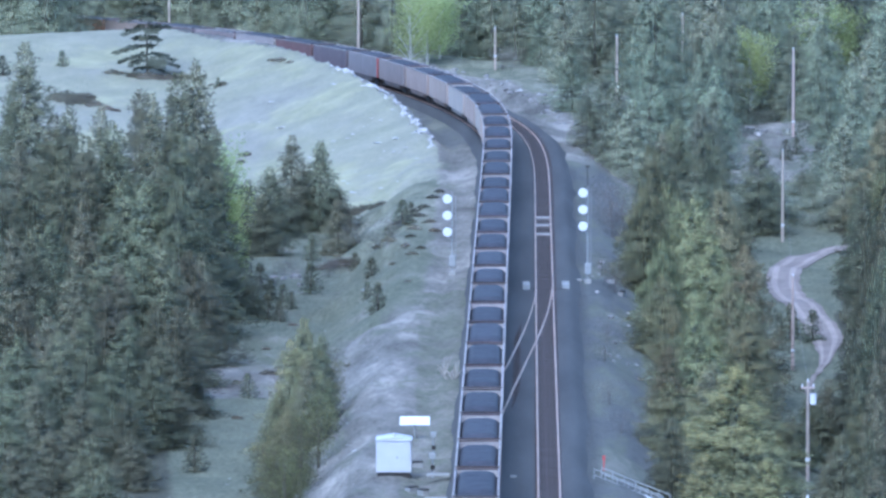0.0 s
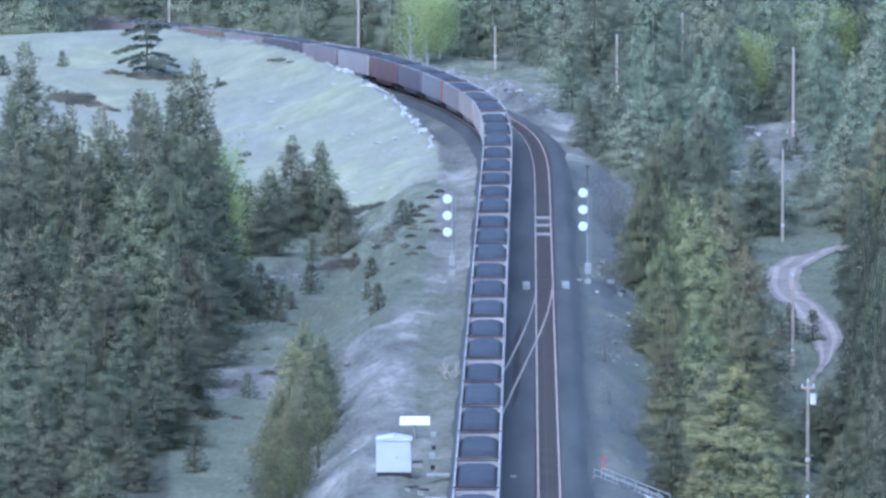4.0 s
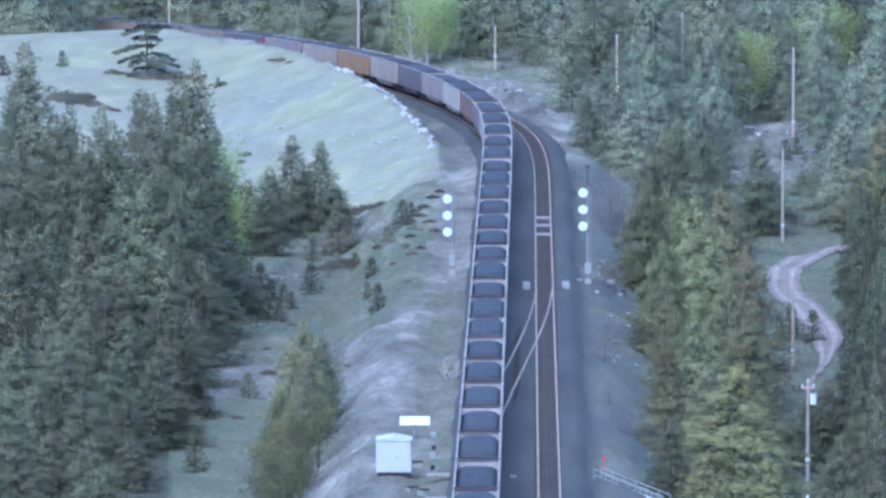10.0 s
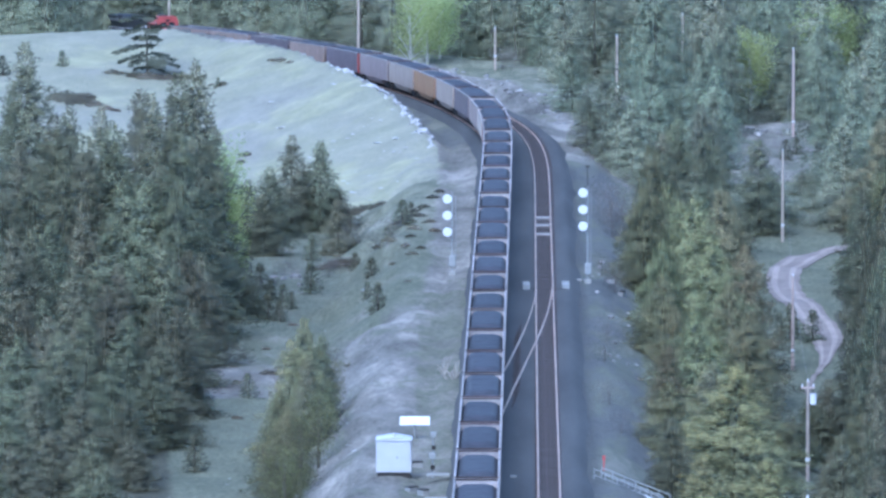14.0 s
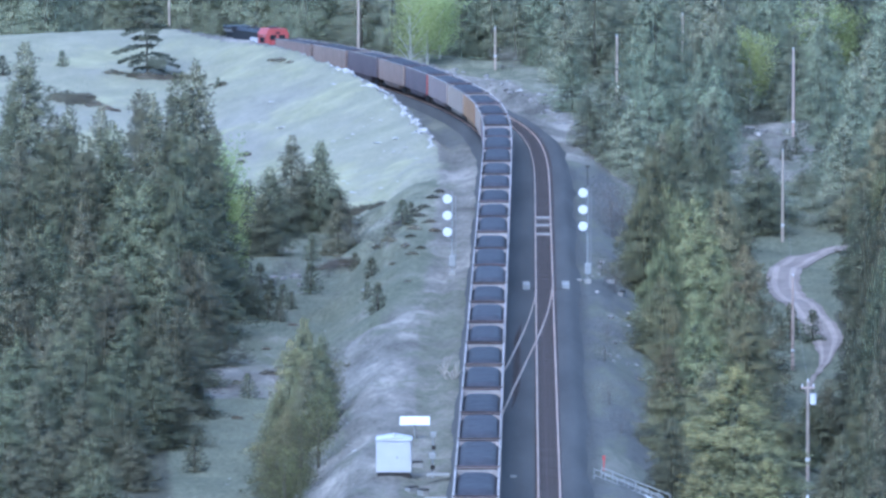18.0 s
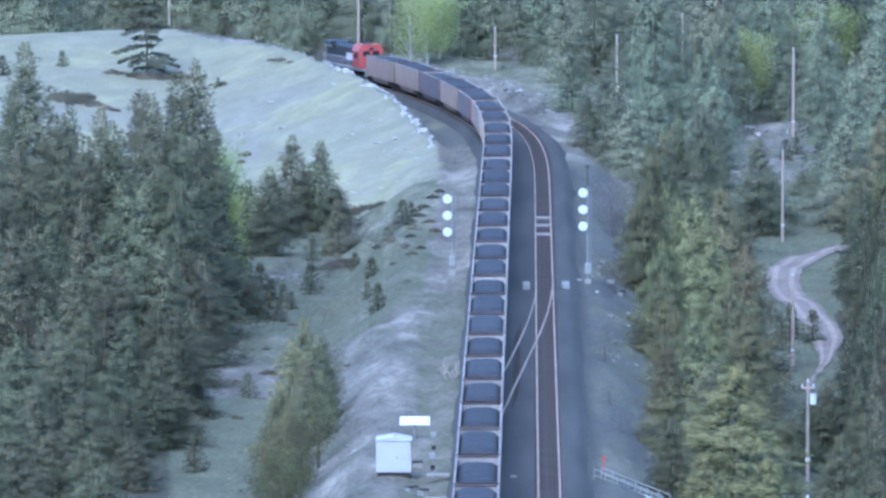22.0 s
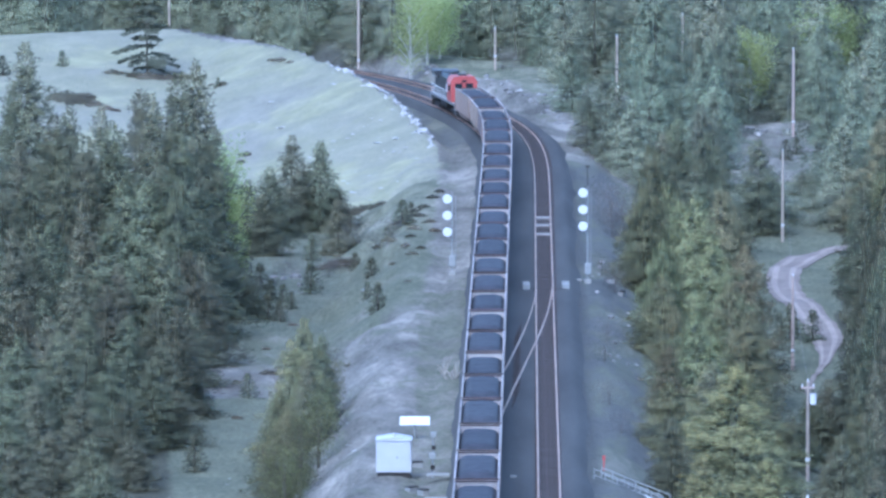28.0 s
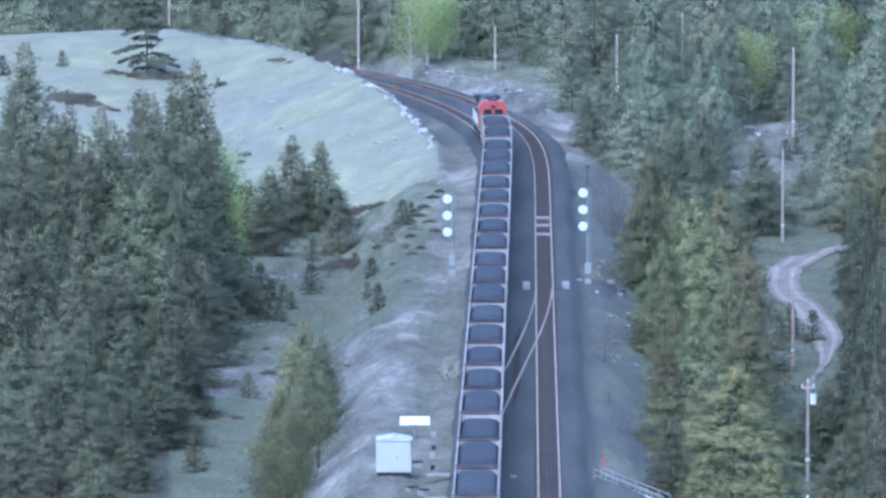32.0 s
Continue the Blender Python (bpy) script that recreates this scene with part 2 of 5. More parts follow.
# ---------------------------------------------------------------- mesh tools
class Geo:
    """Collects simple solids into one mesh."""

    def __init__(self):
        self.v, self.f, self.keep = [], [], False

    def add(self, verts, faces):
        n = len(self.v)
        self.v += [tuple(p) for p in verts]
        self.f += [tuple(i + n for i in f) for f in faces]
        return self

    def box(self, x, y, z, sx, sy, sz, top=(1, 1), rz=0.0):
        """A box by its middle and sizes; top narrows or widens its upper face."""
        c, s = math.cos(rz), math.sin(rz)
        vs = []
        for kz, (tx, ty) in ((-0.5, (1, 1)), (0.5, top)):
            for kx, ky in ((-0.5, -0.5), (0.5, -0.5), (0.5, 0.5), (-0.5, 0.5)):
                a, b = kx * sx * tx, ky * sy * ty
                vs.append((x + a * c - b * s, y + a * s + b * c, z + kz * sz))
        return self.add(vs, [(3, 2, 1, 0), (4, 5, 6, 7), (0, 1, 5, 4), (1, 2, 6, 5), (2, 3, 7, 6), (3, 0, 4, 7)])

    def tube(self, p, q, r, r2=None, n=8, caps=True):
        p, q = Vector(p), Vector(q)
        r2 = r if r2 is None else r2
        d = (q - p).normalized()
        a = d.orthogonal().normalized()
        b = d.cross(a)
        vs = []
        for o, k in ((p, r), (q, r2)):
            vs += [o + (a * math.cos(6.2832 * i / n) + b * math.sin(6.2832 * i / n)) * k for i in range(n)]
        fs = [(i, (i + 1) % n, n + (i + 1) % n, n + i) for i in range(n)]
        if caps:
            fs += [tuple(range(n - 1, -1, -1)), tuple(range(n, 2 * n))]
        return self.add(vs, fs)

    def prism(self, profile, y0, y1):
        """A profile in x and z, drawn out along y."""
        n = len(profile)
        vs = [(x, y0, z) for x, z in profile] + [(x, y1, z) for x, z in profile]
        fs = [(i, n + i, n + (i + 1) % n, (i + 1) % n) for i in range(n)]
        return self.add(vs, fs + [tuple(range(n)), tuple(range(2 * n - 1, n - 1, -1))])

    def mesh(self, name, material, bevel=0.0, flat=True):
        me = bpy.data.meshes.new(name)
        me.from_pydata(self.v, [], self.f)
        bm = bmesh.new()
        bm.from_mesh(me)
        bmesh.ops.recalc_face_normals(bm, faces=bm.faces) if len(bm.faces) < 5000 and not self.keep else None
        if bevel:
            bmesh.ops.bevel(bm, geom=bm.edges[:], offset=bevel, segments=2, affect="EDGES", profile=0.6)
        bm.to_mesh(me)
        bm.free()
        me.materials.append(M[material] if isinstance(material, str) else material)
        if not flat:
            me.polygons.foreach_set("use_smooth", [True] * len(me.polygons))
        return me


def part(name, geo, material, parent, label="", bevel=0.0, flat=True):
    """Links a mesh as one part under a thing or a part."""
    me = geo if isinstance(geo, bpy.types.Mesh) else geo.mesh(name, material, bevel, flat)
    ob = new(name, me)
    ob.parent = parent
    return tagged(ob, label=label)


def thing(name, label, category, group="", kind=""):
    return tagged(new(name), label, category, group, kind)


def alone(name, geo, material, label, category, group="", kind="", bevel=0.0, flat=True):
    return tagged(new(name, geo.mesh(name, material, bevel, flat)), label, category, group, kind)


# ---------------------------------------------------------------- ground: one sheet to the horizon
def ground_material():
    m = bpy.data.materials.new("ground_cover")
    m.use_nodes = True
    n, l = m.node_tree.nodes, m.node_tree.links
    b = n["Principled BSDF"]
    b.inputs["Roughness"].default_value, b.inputs["Specular IOR Level"].default_value = 0.95, 0.15
    at = n.new("ShaderNodeAttribute")
    at.attribute_name = "cover"
    sp = n.new("ShaderNodeSeparateColor")
    l.new(at.outputs["Color"], sp.inputs[0])
    co = n.new("ShaderNodeTexCoord")

    def noise_at(scale, detail=4, stretch=None, rough=0.55):
        t = n.new("ShaderNodeTexNoise")
        t.inputs["Scale"].default_value, t.inputs["Detail"].default_value, t.inputs["Roughness"].default_value = scale, detail, rough
        src = co.outputs["Object"]
        if stretch:
            mp = n.new("ShaderNodeMapping")
            mp.inputs["Scale"].default_value = stretch
            l.new(src, mp.inputs[0])
            src = mp.outputs[0]
        l.new(src, t.inputs[0])
        return t.outputs[0]

    def ramp(fac, stops):
        r = n.new("ShaderNodeValToRGB")
        e = r.color_ramp.elements
        e[0].position, e[0].color = stops[0][0], (*stops[0][1], 1)
        e[1].position, e[1].color = stops[-1][0], (*stops[-1][1], 1)
        for p, c in stops[1:-1]:
            k = e.new(p)
            k.color = (*c, 1)
        l.new(fac, r.inputs[0])
        return r.outputs[0]

    def mix(fac, a, c):
        x = n.new("ShaderNodeMix")
        x.data_type = "RGBA"
        if isinstance(fac, float):
            x.inputs[0].default_value = fac
        else:
            l.new(fac, x.inputs[0])
        l.new(a, x.inputs[6])
        l.new(c, x.inputs[7])
        return x.outputs[2]

    midn, fine = noise_at(0.4, 6, (1, 0.4, 1), 0.65), noise_at(2.4, 5, (1, 0.4, 1), 0.7)
    streak = noise_at(0.3, 6, (0.6, 0.5, 0.3), 0.68)
    far_patch = noise_at(0.03, 5, (1, 0.5, 1), 0.65)
    grass = mix(0.5, ramp(midn, [(0.32, (0.075, 0.083, 0.057)), (0.5, (0.108, 0.116, 0.08)), (0.68, (0.162, 0.168, 0.117))]),
                ramp(fine, [(0.34, (0.064, 0.073, 0.051)), (0.66, (0.19, 0.196, 0.14))]))
    pale = mix(0.5, ramp(streak, [(0.28, (0.16, 0.161, 0.117)), (0.5, (0.222, 0.221, 0.162)), (0.72, (0.33, 0.324, 0.236))]),
               ramp(fine, [(0.3, (0.165, 0.168, 0.118)), (0.72, (0.3, 0.296, 0.212))]))
    pk = n.new("ShaderNodeMapRange")
    pk.inputs["From Min"].default_value, pk.inputs["From Max"].default_value = 0.46, 0.62
    pk.inputs["To Max"].default_value = 0.55
    l.new(far_patch, pk.inputs[0])
    pale = mix(pk.outputs[0], pale, ramp(midn, [(0.34, (0.16, 0.155, 0.14)), (0.66, (0.28, 0.27, 0.245))]))
    tuft = noise_at(0.07, 6, (1, 0.6, 1), 0.7)
    tk = n.new("ShaderNodeMapRange")
    tk.inputs["From Min"].default_value, tk.inputs["From Max"].default_value = 0.5, 0.62
    tk.inputs["To Max"].default_value = 0.6
    l.new(tuft, tk.inputs[0])
    pale = mix(tk.outputs[0], pale, ramp(streak, [(0.35, (0.22, 0.225, 0.13)), (0.65, (0.36, 0.355, 0.22))]))
    patch = noise_at(0.16, 6, (1, 0.3, 1), 0.7)
    dirt = mix(0.3, ramp(patch, [(0.34, (0.06, 0.057, 0.048)), (0.45, (0.13, 0.124, 0.107)), (0.53, (0.19, 0.18, 0.158)), (0.63, (0.35, 0.325, 0.285))]),
               ramp(fine, [(0.34, (0.06, 0.058, 0.052)), (0.68, (0.29, 0.276, 0.244))]))
    weeds = noise_at(0.22, 6, (1, 0.35, 1), 0.75)
    wk = n.new("ShaderNodeMapRange")
    wk.inputs["From Min"].default_value, wk.inputs["From Max"].default_value = 0.54, 0.64
    wk.inputs["To Max"].default_value = 0.75
    l.new(weeds, wk.inputs[0])
    dirt = mix(wk.outputs[0], dirt, grass)
    floor = mix(0.5, ramp(midn, [(0.35, (0.04, 0.043, 0.032)), (0.65, (0.085, 0.085, 0.06))]),
                ramp(fine, [(0.3, (0.05, 0.052, 0.04)), (0.7, (0.1, 0.098, 0.07))]))

    def edge(sock, width=0.34):
        k = n.new("ShaderNodeMath")
        k.operation = "MULTIPLY_ADD"
        l.new(midn, k.inputs[0])
        k.inputs[1].default_value = width * 2
        k.inputs[2].default_value = -width
        a = n.new("ShaderNodeMath")
        a.operation, a.use_clamp = "ADD", True
        l.new(sock, a.inputs[0])
        l.new(k.outputs[0], a.inputs[1])
        r = n.new("ShaderNodeMapRange")
        r.interpolation_type = "SMOOTHSTEP"
        r.inputs["From Min"].default_value, r.inputs["From Max"].default_value = 0.35, 0.65
        l.new(a.outputs[0], r.inputs[0])
        return r.outputs[0]

    col = mix(edge(sp.outputs["Green"]), grass, pale)
    col = mix(edge(sp.outputs["Blue"]), col, floor)
    col = mix(edge(sp.outputs["Red"], 0.36), col, dirt)
    # spread gravel beside the ballast, with olive weeds in it
    gravel = mix(0.5, ramp(fine, [(0.28, (0.06, 0.063, 0.061)), (0.74, (0.138, 0.14, 0.132))]), ramp(patch, [(0.38, (0.072, 0.075, 0.072)), (0.48, (0.108, 0.11, 0.102)), (0.56, (0.13, 0.138, 0.088)), (0.66, (0.23, 0.22, 0.17))]))
    col = mix(edge(at.outputs["Alpha"], 0.3), col, gravel)
    # ballast spilt over the shoulder
    sk = n.new("ShaderNodeMapRange")
    sk.inputs["From Min"].default_value, sk.inputs["From Max"].default_value = 0.72, 1.0
    l.new(at.outputs["Alpha"], sk.inputs[0])
    col = mix(sk.outputs[0], col, ramp(fine, [(0.3, (0.044, 0.045, 0.045)), (0.7, (0.078, 0.079, 0.077))]))
    l.new(col, b.inputs["Base Color"])
    bp = n.new("ShaderNodeBump")
    bp.inputs["Strength"].default_value, bp.inputs["Distance"].default_value = 0.8, 0.3
    l.new(fine, bp.inputs["Height"])
    l.new(bp.outputs[0], b.inputs["Normal"])
    return m


M["ground"] = ground_material()


def build_ground():
    xs = np.concatenate([[-4000, -2000, -1000, -500, -250, -160, -120], np.arange(-95, 96, 1.0), [120, 160, 250, 500, 1000, 2000, 4000]])
    ys = np.concatenate([[-3000, -1200, -500, -150, 50, 200, 320, 400, 440], np.arange(470, 1130, 1.4), [1160, 1220, 1320, 1500, 1800, 2400, 4500]])
    gx, gy = (a.ravel() for a in np.meshgrid(xs, ys))
    z, u, s, t = land(gx, gy, True)
    w, h = len(xs), len(ys)
    i = np.arange(w * (h - 1)).reshape(h - 1, w)[:, :-1].ravel()
    faces = np.stack([i, i + 1, i + w + 1, i + w], 1)
    me = bpy.data.meshes.new("ground")
    me.from_pydata(np.stack([gx, gy, z], 1).tolist(), [], faces.tolist())
    # cover: gravel and bare dirt by the line, pale dry grass on the mound, needle litter under the woods
    leftside = u < 2.4
    bare = np.where(leftside, 1 - smooth(7, 12, t), 0.52 - 0.5 * smooth(1.5, 6.0, t))
    bare = np.maximum(bare * np.where(leftside & (s > 150) & (s < 330), 1 - 0.45 * smooth(3, 6, t), 1), 0)
    bare = np.where(leftside & (s > 150) & (s < 336), 1 - 0.62 * smooth(0.8, 3.2, t) * smooth(150, 185, s), bare)
    bare = np.where(leftside & (s > 5) & (s < 190) & (t < 2.6), 0.5, bare)
    bare = np.where(~leftside & (s > 335) & (s < 500), np.maximum(bare, 0.95 - 0.95 * smooth(4, 9, t)), bare)
    cut = leftside & (s > 335)
    bare = np.where(cut, 1 - smooth(2.4 + 2.8 * smooth(345, 420, s), 3.0 + 2.8 * smooth(345, 420, s), t), bare)
    pale = np.where(leftside, smooth(760, 850, gy), 0.25 * smooth(9, 6, t))
    pale = np.where(leftside, np.maximum(pale, 0.45 * smooth(670, 750, gy) * smooth(-17, -8, gx)), pale)
    wood = np.where(leftside, smooth(-22, -27, gx + (gy - 700) * 0.03) * smooth(790, 750, gy), smooth(7, 11, t))
    meadow = (~leftside) & (gx > 0.0405 * gy) & (gx < 0.052 * gy) & (gy < 800)
    wood = np.where(meadow, 0.0, wood)
    opening = (~leftside) & (gx > 0.037 * gy) & (gx < 0.05 * gy) & (gy >= 800) & (gy < 892)
    wood = np.where(opening, 0.1, wood)
    bare = np.where(opening & (gy > 835), 0.6, bare)
    wood = np.where((~leftside) & (s > 470), smooth(0.5, 2.5, t), wood)
    glade = (~leftside) & (gx > -12) & (gx < 24) & (gy < 982) & (gy > 915)
    wood = np.where(glade, 0.0, wood)
    pale = np.where(glade, 0.45, pale)
    gravel = np.where(leftside, 0.3 * smooth(1.6, 0.4, t) * (s < 330), (0.7 * smooth(7.0, 3.0, t) + 0.3 * smooth(0.6, -0.6, t)) * smooth(360, 320, s))
    gravel = np.where(cut & (t < -rim(s) - 3.6), 0.72 * smooth(336, 374, s), gravel)
    at = me.color_attributes.new("cover", "FLOAT_COLOR", "POINT")
    at.data.foreach_set("color", np.stack([bare, pale, wood, gravel], 1).astype(np.float32).ravel())
    me.polygons.foreach_set("use_smooth", [True] * len(me.polygons))
    me.materials.append(M["ground"])
    tagged(new("ground", me), "grassy and gravelly valley ground with a pale dry mound", "ground", "", "structure")


build_ground()


def sweep(profile, s0, s1, step, u=0.0, shift=None):
    """A profile (u, z) drawn along the line; shift(s) moves it sideways on the way."""
    g = Geo()
    ss = np.arange(s0, s1 + step * 0.5, step)
    n = len(profile)
    for s in ss:
        for pu, pz in profile:
            x, y, z, _ = on_line(s, u + pu + (shift(s) if shift else 0))
            g.v.append((float(x), float(y), float(z) + pz))
    for k in range(len(ss) - 1):
        for j in range(n - 1):
            a = k * n + j
            g.f.append((a, a + 1, a + n + 1, a + n))
    return g


def build_ballast():
    r = random.Random(4)
    us = [-3.2, -2.8, -2.45, -2.1, -1.75, -1.4, -1.0, -0.82, -0.6, 0, 0.6, 0.82, 1.0, 1.5, 2.0, 2.4, 2.8, 3.3, 3.8, 4.0, 4.25, 4.8, 5.35, 5.6, 5.85, 6.4, 6.85, 7.3, 7.75, 8.15, 8.6]
    prof = []
    for u in us:
        edge = max((-u - 1.5) * 2.2, (u - 6.85) * 1.8, 0)
        off = min(abs(u), abs(u - 4.8))
        lift = 0.1 if off > 0.9 else 0.0
        mid = 0.1 * math.exp(-((u - 2.42) / 0.35) ** 2)
        prof.append((u, -0.23 + lift - edge * 0.44 - mid))
    g = sweep(prof, -640, 780, 2.0)
    n = len(us)
    for i in range(0, len(g.v), n):  # a ragged shoulder
        k = 0.1 * math.sin(i / n * 0.23) + 0.06 * math.sin(i / n * 0.7 + 1) + r.uniform(-0.05, 0.05)
        for j in [0, 1, 2, 3] + list(range(n - 4, n)):
            x, y, z = g.v[i + j]
            g.v[i + j] = (x, y, z + k)
    alone("ballast_bed", g, "ballast", "grey crushed stone ballast under two tracks", "ballast", "", "structure", 0, False)


build_ballast()

RAIL = [(-0.07, -0.17), (-0.075, -0.15), (-0.018, -0.12), (-0.018, -0.05), (-0.037, -0.04), (-0.037, 0.0), (0.037, 0.0), (0.037, -0.04), (0.018, -0.05), (0.018, -0.12), (0.075, -0.15), (0.07, -0.17)]


def build_track(u, label):
    track = thing("railway_track", label, "track", "the two tracks of the line", "structure")
    r = random.Random(int(u * 10))
    for side in (-0.755, 0.755):
        part("rail", sweep(RAIL, -640, 780, 4.0, side, second if u else None), "rail", track, "worn steel rail with rusty flanks")
    g = Geo()
    one = Geo().box(0, 0, -0.24, 2.6, 0.23, 0.18).mesh("sleeper", "sleeper")
    for k in range(290 if u else 0):
        s = k * 0.56
        x, y, z, h = on_line(s, second(s))
        part("sleeper", one, None, track).matrix_basis = pose(float(x), float(y), float(z), 0, 0, math.degrees(-h) + r.uniform(-0.7, 0.7))
    for s in np.arange(290 * 0.56 if u else -60, 560, 0.56):
        x, y, z, h = on_line(s, second(s) if u else 0.0)
        g.box(float(x), float(y), float(z) - 0.24, 2.6, 0.23, 0.18 + r.uniform(-0.02, 0.02), rz=-float(h) + r.uniform(-0.012, 0.012))
    tagged(part("sleepers", g, "sleeper", track, "dark creosoted timber sleepers"), kind="stuff")


build_track(0.0, "railway track on ballast carrying the coal train")
build_track(GAP, "empty railway track with worn steel rails")

CROSS0, CROSSL = 190.0, 142.0


def crossover(s):
    t = min(max((CROSS0 - s) / CROSSL, 0), 1)
    return float(second(s)) * (1 - t * t * (3 - 2 * t))


def build_crossover():
    track = thing("crossover_track", "crossover rails curving between the two tracks", "track", "", "structure")
    for side in (-0.70, 0.70):
        part("rail", sweep([(a, b + 0.004) for a, b in RAIL], CROSS0 - CROSSL, CROSS0 - 6, 3.0, side, crossover), "rail", track, "worn crossover rail")
    g = Geo()
    r = random.Random(9)
    for s in np.arange(CROSS0 - CROSSL + 15, CROSS0 - 15, 0.56):
        x, y, z, h = on_line(s + 0.28, crossover(s))
        g.box(float(x), float(y), float(z) - 0.25, 2.5, 0.2, 0.17, rz=-float(h) + r.uniform(-0.02, 0.02))
    tagged(part("sleepers", g, "sleeper", track, "long dark switch timbers"), kind="stuff")


build_crossover()


def build_road():
    # the road's bends, fitted to the camera's view, down to the near woods
    pts = [(54, 796), (46, 789), (41.0, 786), (38.6, 781), (36.4, 776), (34.7, 767), (33.8, 757), (33.9, 747), (34.9, 732), (35.7, 721), (35.9, 713), (35.5, 704), (34.9, 697), (33.5, 687), (32.2, 676)]
    P = [Vector((a, b, 0)) for a, b in pts]
    line = []
    for i in range(len(P) - 1):
        p0, p1, p2, p3 = P[max(i - 1, 0)], P[i], P[i + 1], P[min(i + 2, len(P) - 1)]
        for k in range(8):
            t = k / 8
            line.append(0.5 * ((2 * p1) + (p2 - p0) * t + (2 * p0 - 5 * p1 + 4 * p2 - p3) * t * t + (3 * p1 - p0 - 3 * p2 + p3) * t ** 3))
    r = random.Random(3)
    for name, offs, lift, material, label in (("dirt_road", (-1.65, -1.2, -0.5, 0.5, 1.2, 1.65), 0.1, "dirtroad", "narrow dirt road with pale wheel ruts"),):
        road = thing(name, label, "road", "", "structure")
        for nm, off, up, mt in (("roadway", offs, lift, material), ("wheel_rut", (-1.15, -0.85, -0.55), lift + 0.04, "rut"), ("wheel_rut", (0.55, 0.85, 1.15), lift + 0.04, "rut")):
            g = Geo()
            rows = []
            for i, p in enumerate(line):
                d = (line[min(i + 1, len(line) - 1)] - line[max(i - 1, 0)]).normalized()
                nrm = Vector((d.y, -d.x, 0))
                # tapered at the near end to fit the camera's view
                wide = 1 - 0.85 * float(smooth(718, 690, p.y))
                row = [p + nrm * (o * wide + r.uniform(-0.12, 0.12) * (abs(o) > 1.5)) for o in off]
                rows.append(row)
            xs = np.array([q.x for row in rows for q in row])
            ys = np.array([q.y for row in rows for q in row])
            zs = land(xs, ys) + up
            n = len(off)
            g.v = [(float(a), float(b), float(c)) for a, b, c in zip(xs, ys, zs)]
            g.f = [(k * n + j, k * n + j + 1, (k + 1) * n + j + 1, (k + 1) * n + j) for k in range(len(line) - 1) for j in range(n - 1)]
            part(nm, g, mt, road, "", 0, False)


build_road()


# ---------------------------------------------------------------- the coal train
def paint(name, c, tint):
    return mat(name, c, 0.6, 0.05, 0.15, 0.3, 2.0, 0.05, tint, 0.12, 0.3, (1, 1, 0.8))


PAINTS = {
    "tan": (paint("tan_car_paint", (0.3, 0.245, 0.21), (0.38, 0.315, 0.27)), "tan"),
    "beige": (paint("beige_car_paint", (0.34, 0.305, 0.28), (0.42, 0.38, 0.35)), "faded beige"),
    "orange": (paint("rusty_tan_car_paint", (0.24, 0.18, 0.15), (0.32, 0.245, 0.205)), "rusty orange-tan"),
    "brown": (paint("brown_car_paint", (0.15, 0.095, 0.085), (0.21, 0.135, 0.12)), "red-brown"),
    "grey": (paint("grey_car_paint", (0.215, 0.195, 0.2), (0.27, 0.25, 0.255)), "grey"),
    "ochre": (paint("ochre_car_paint", (0.3, 0.19, 0.1), (0.36, 0.235, 0.13)), "ochre"),
    "dusk": (paint("pinkish_grey_car_paint", (0.235, 0.195, 0.185), (0.3, 0.25, 0.235)), "pinkish grey"),
    "mauve": (paint("dark_mauve_car_paint", (0.125, 0.105, 0.115), (0.18, 0.15, 0.16)), "dark grey-brown"),
}
ORDER = "orange orange mauve orange mauve dusk tan ochre tan mauve dusk beige brown mauve grey dusk tan tan beige tan".split()
CAR, TAIL = 16.42, 691.2  # pitch of the cars, and where the last coupling stands at the start
BODY = 15.05


def bogie(parent, y, axles, wheelbase, wide=False):
    b = part("bogie", Geo().box(0, 0, 0.62, 2.0, 0.4, 0.32).box(0, 0, 0.5, 0.5, wheelbase * 0.5, 0.2), "dark", parent)
    b.location = (0, y, 0)
    for side in (-1.02, 1.02):
        g = Geo()
        L = wheelbase * (axles - 1) / 2
        g.prism([(side - 0.08, 0.35), (side + 0.08, 0.35), (side + 0.08, 0.78), (side - 0.08, 0.78)], -L - 0.25, L + 0.25)
        part("side_frame", g, "dark", b)
    for k in range(axles):
        wy = (k - (axles - 1) / 2) * wheelbase
        g = Geo()
        for side in (-0.755, 0.755):
            g.tube((side - 0.07, wy, 0.46), (side + 0.07, wy, 0.46), 0.46, None, 16)
        g.tube((-0.8, wy, 0.46), (0.8, wy, 0.46), 0.09, None, 8)
        part("wheelset", g, "wheel", b)
    return b


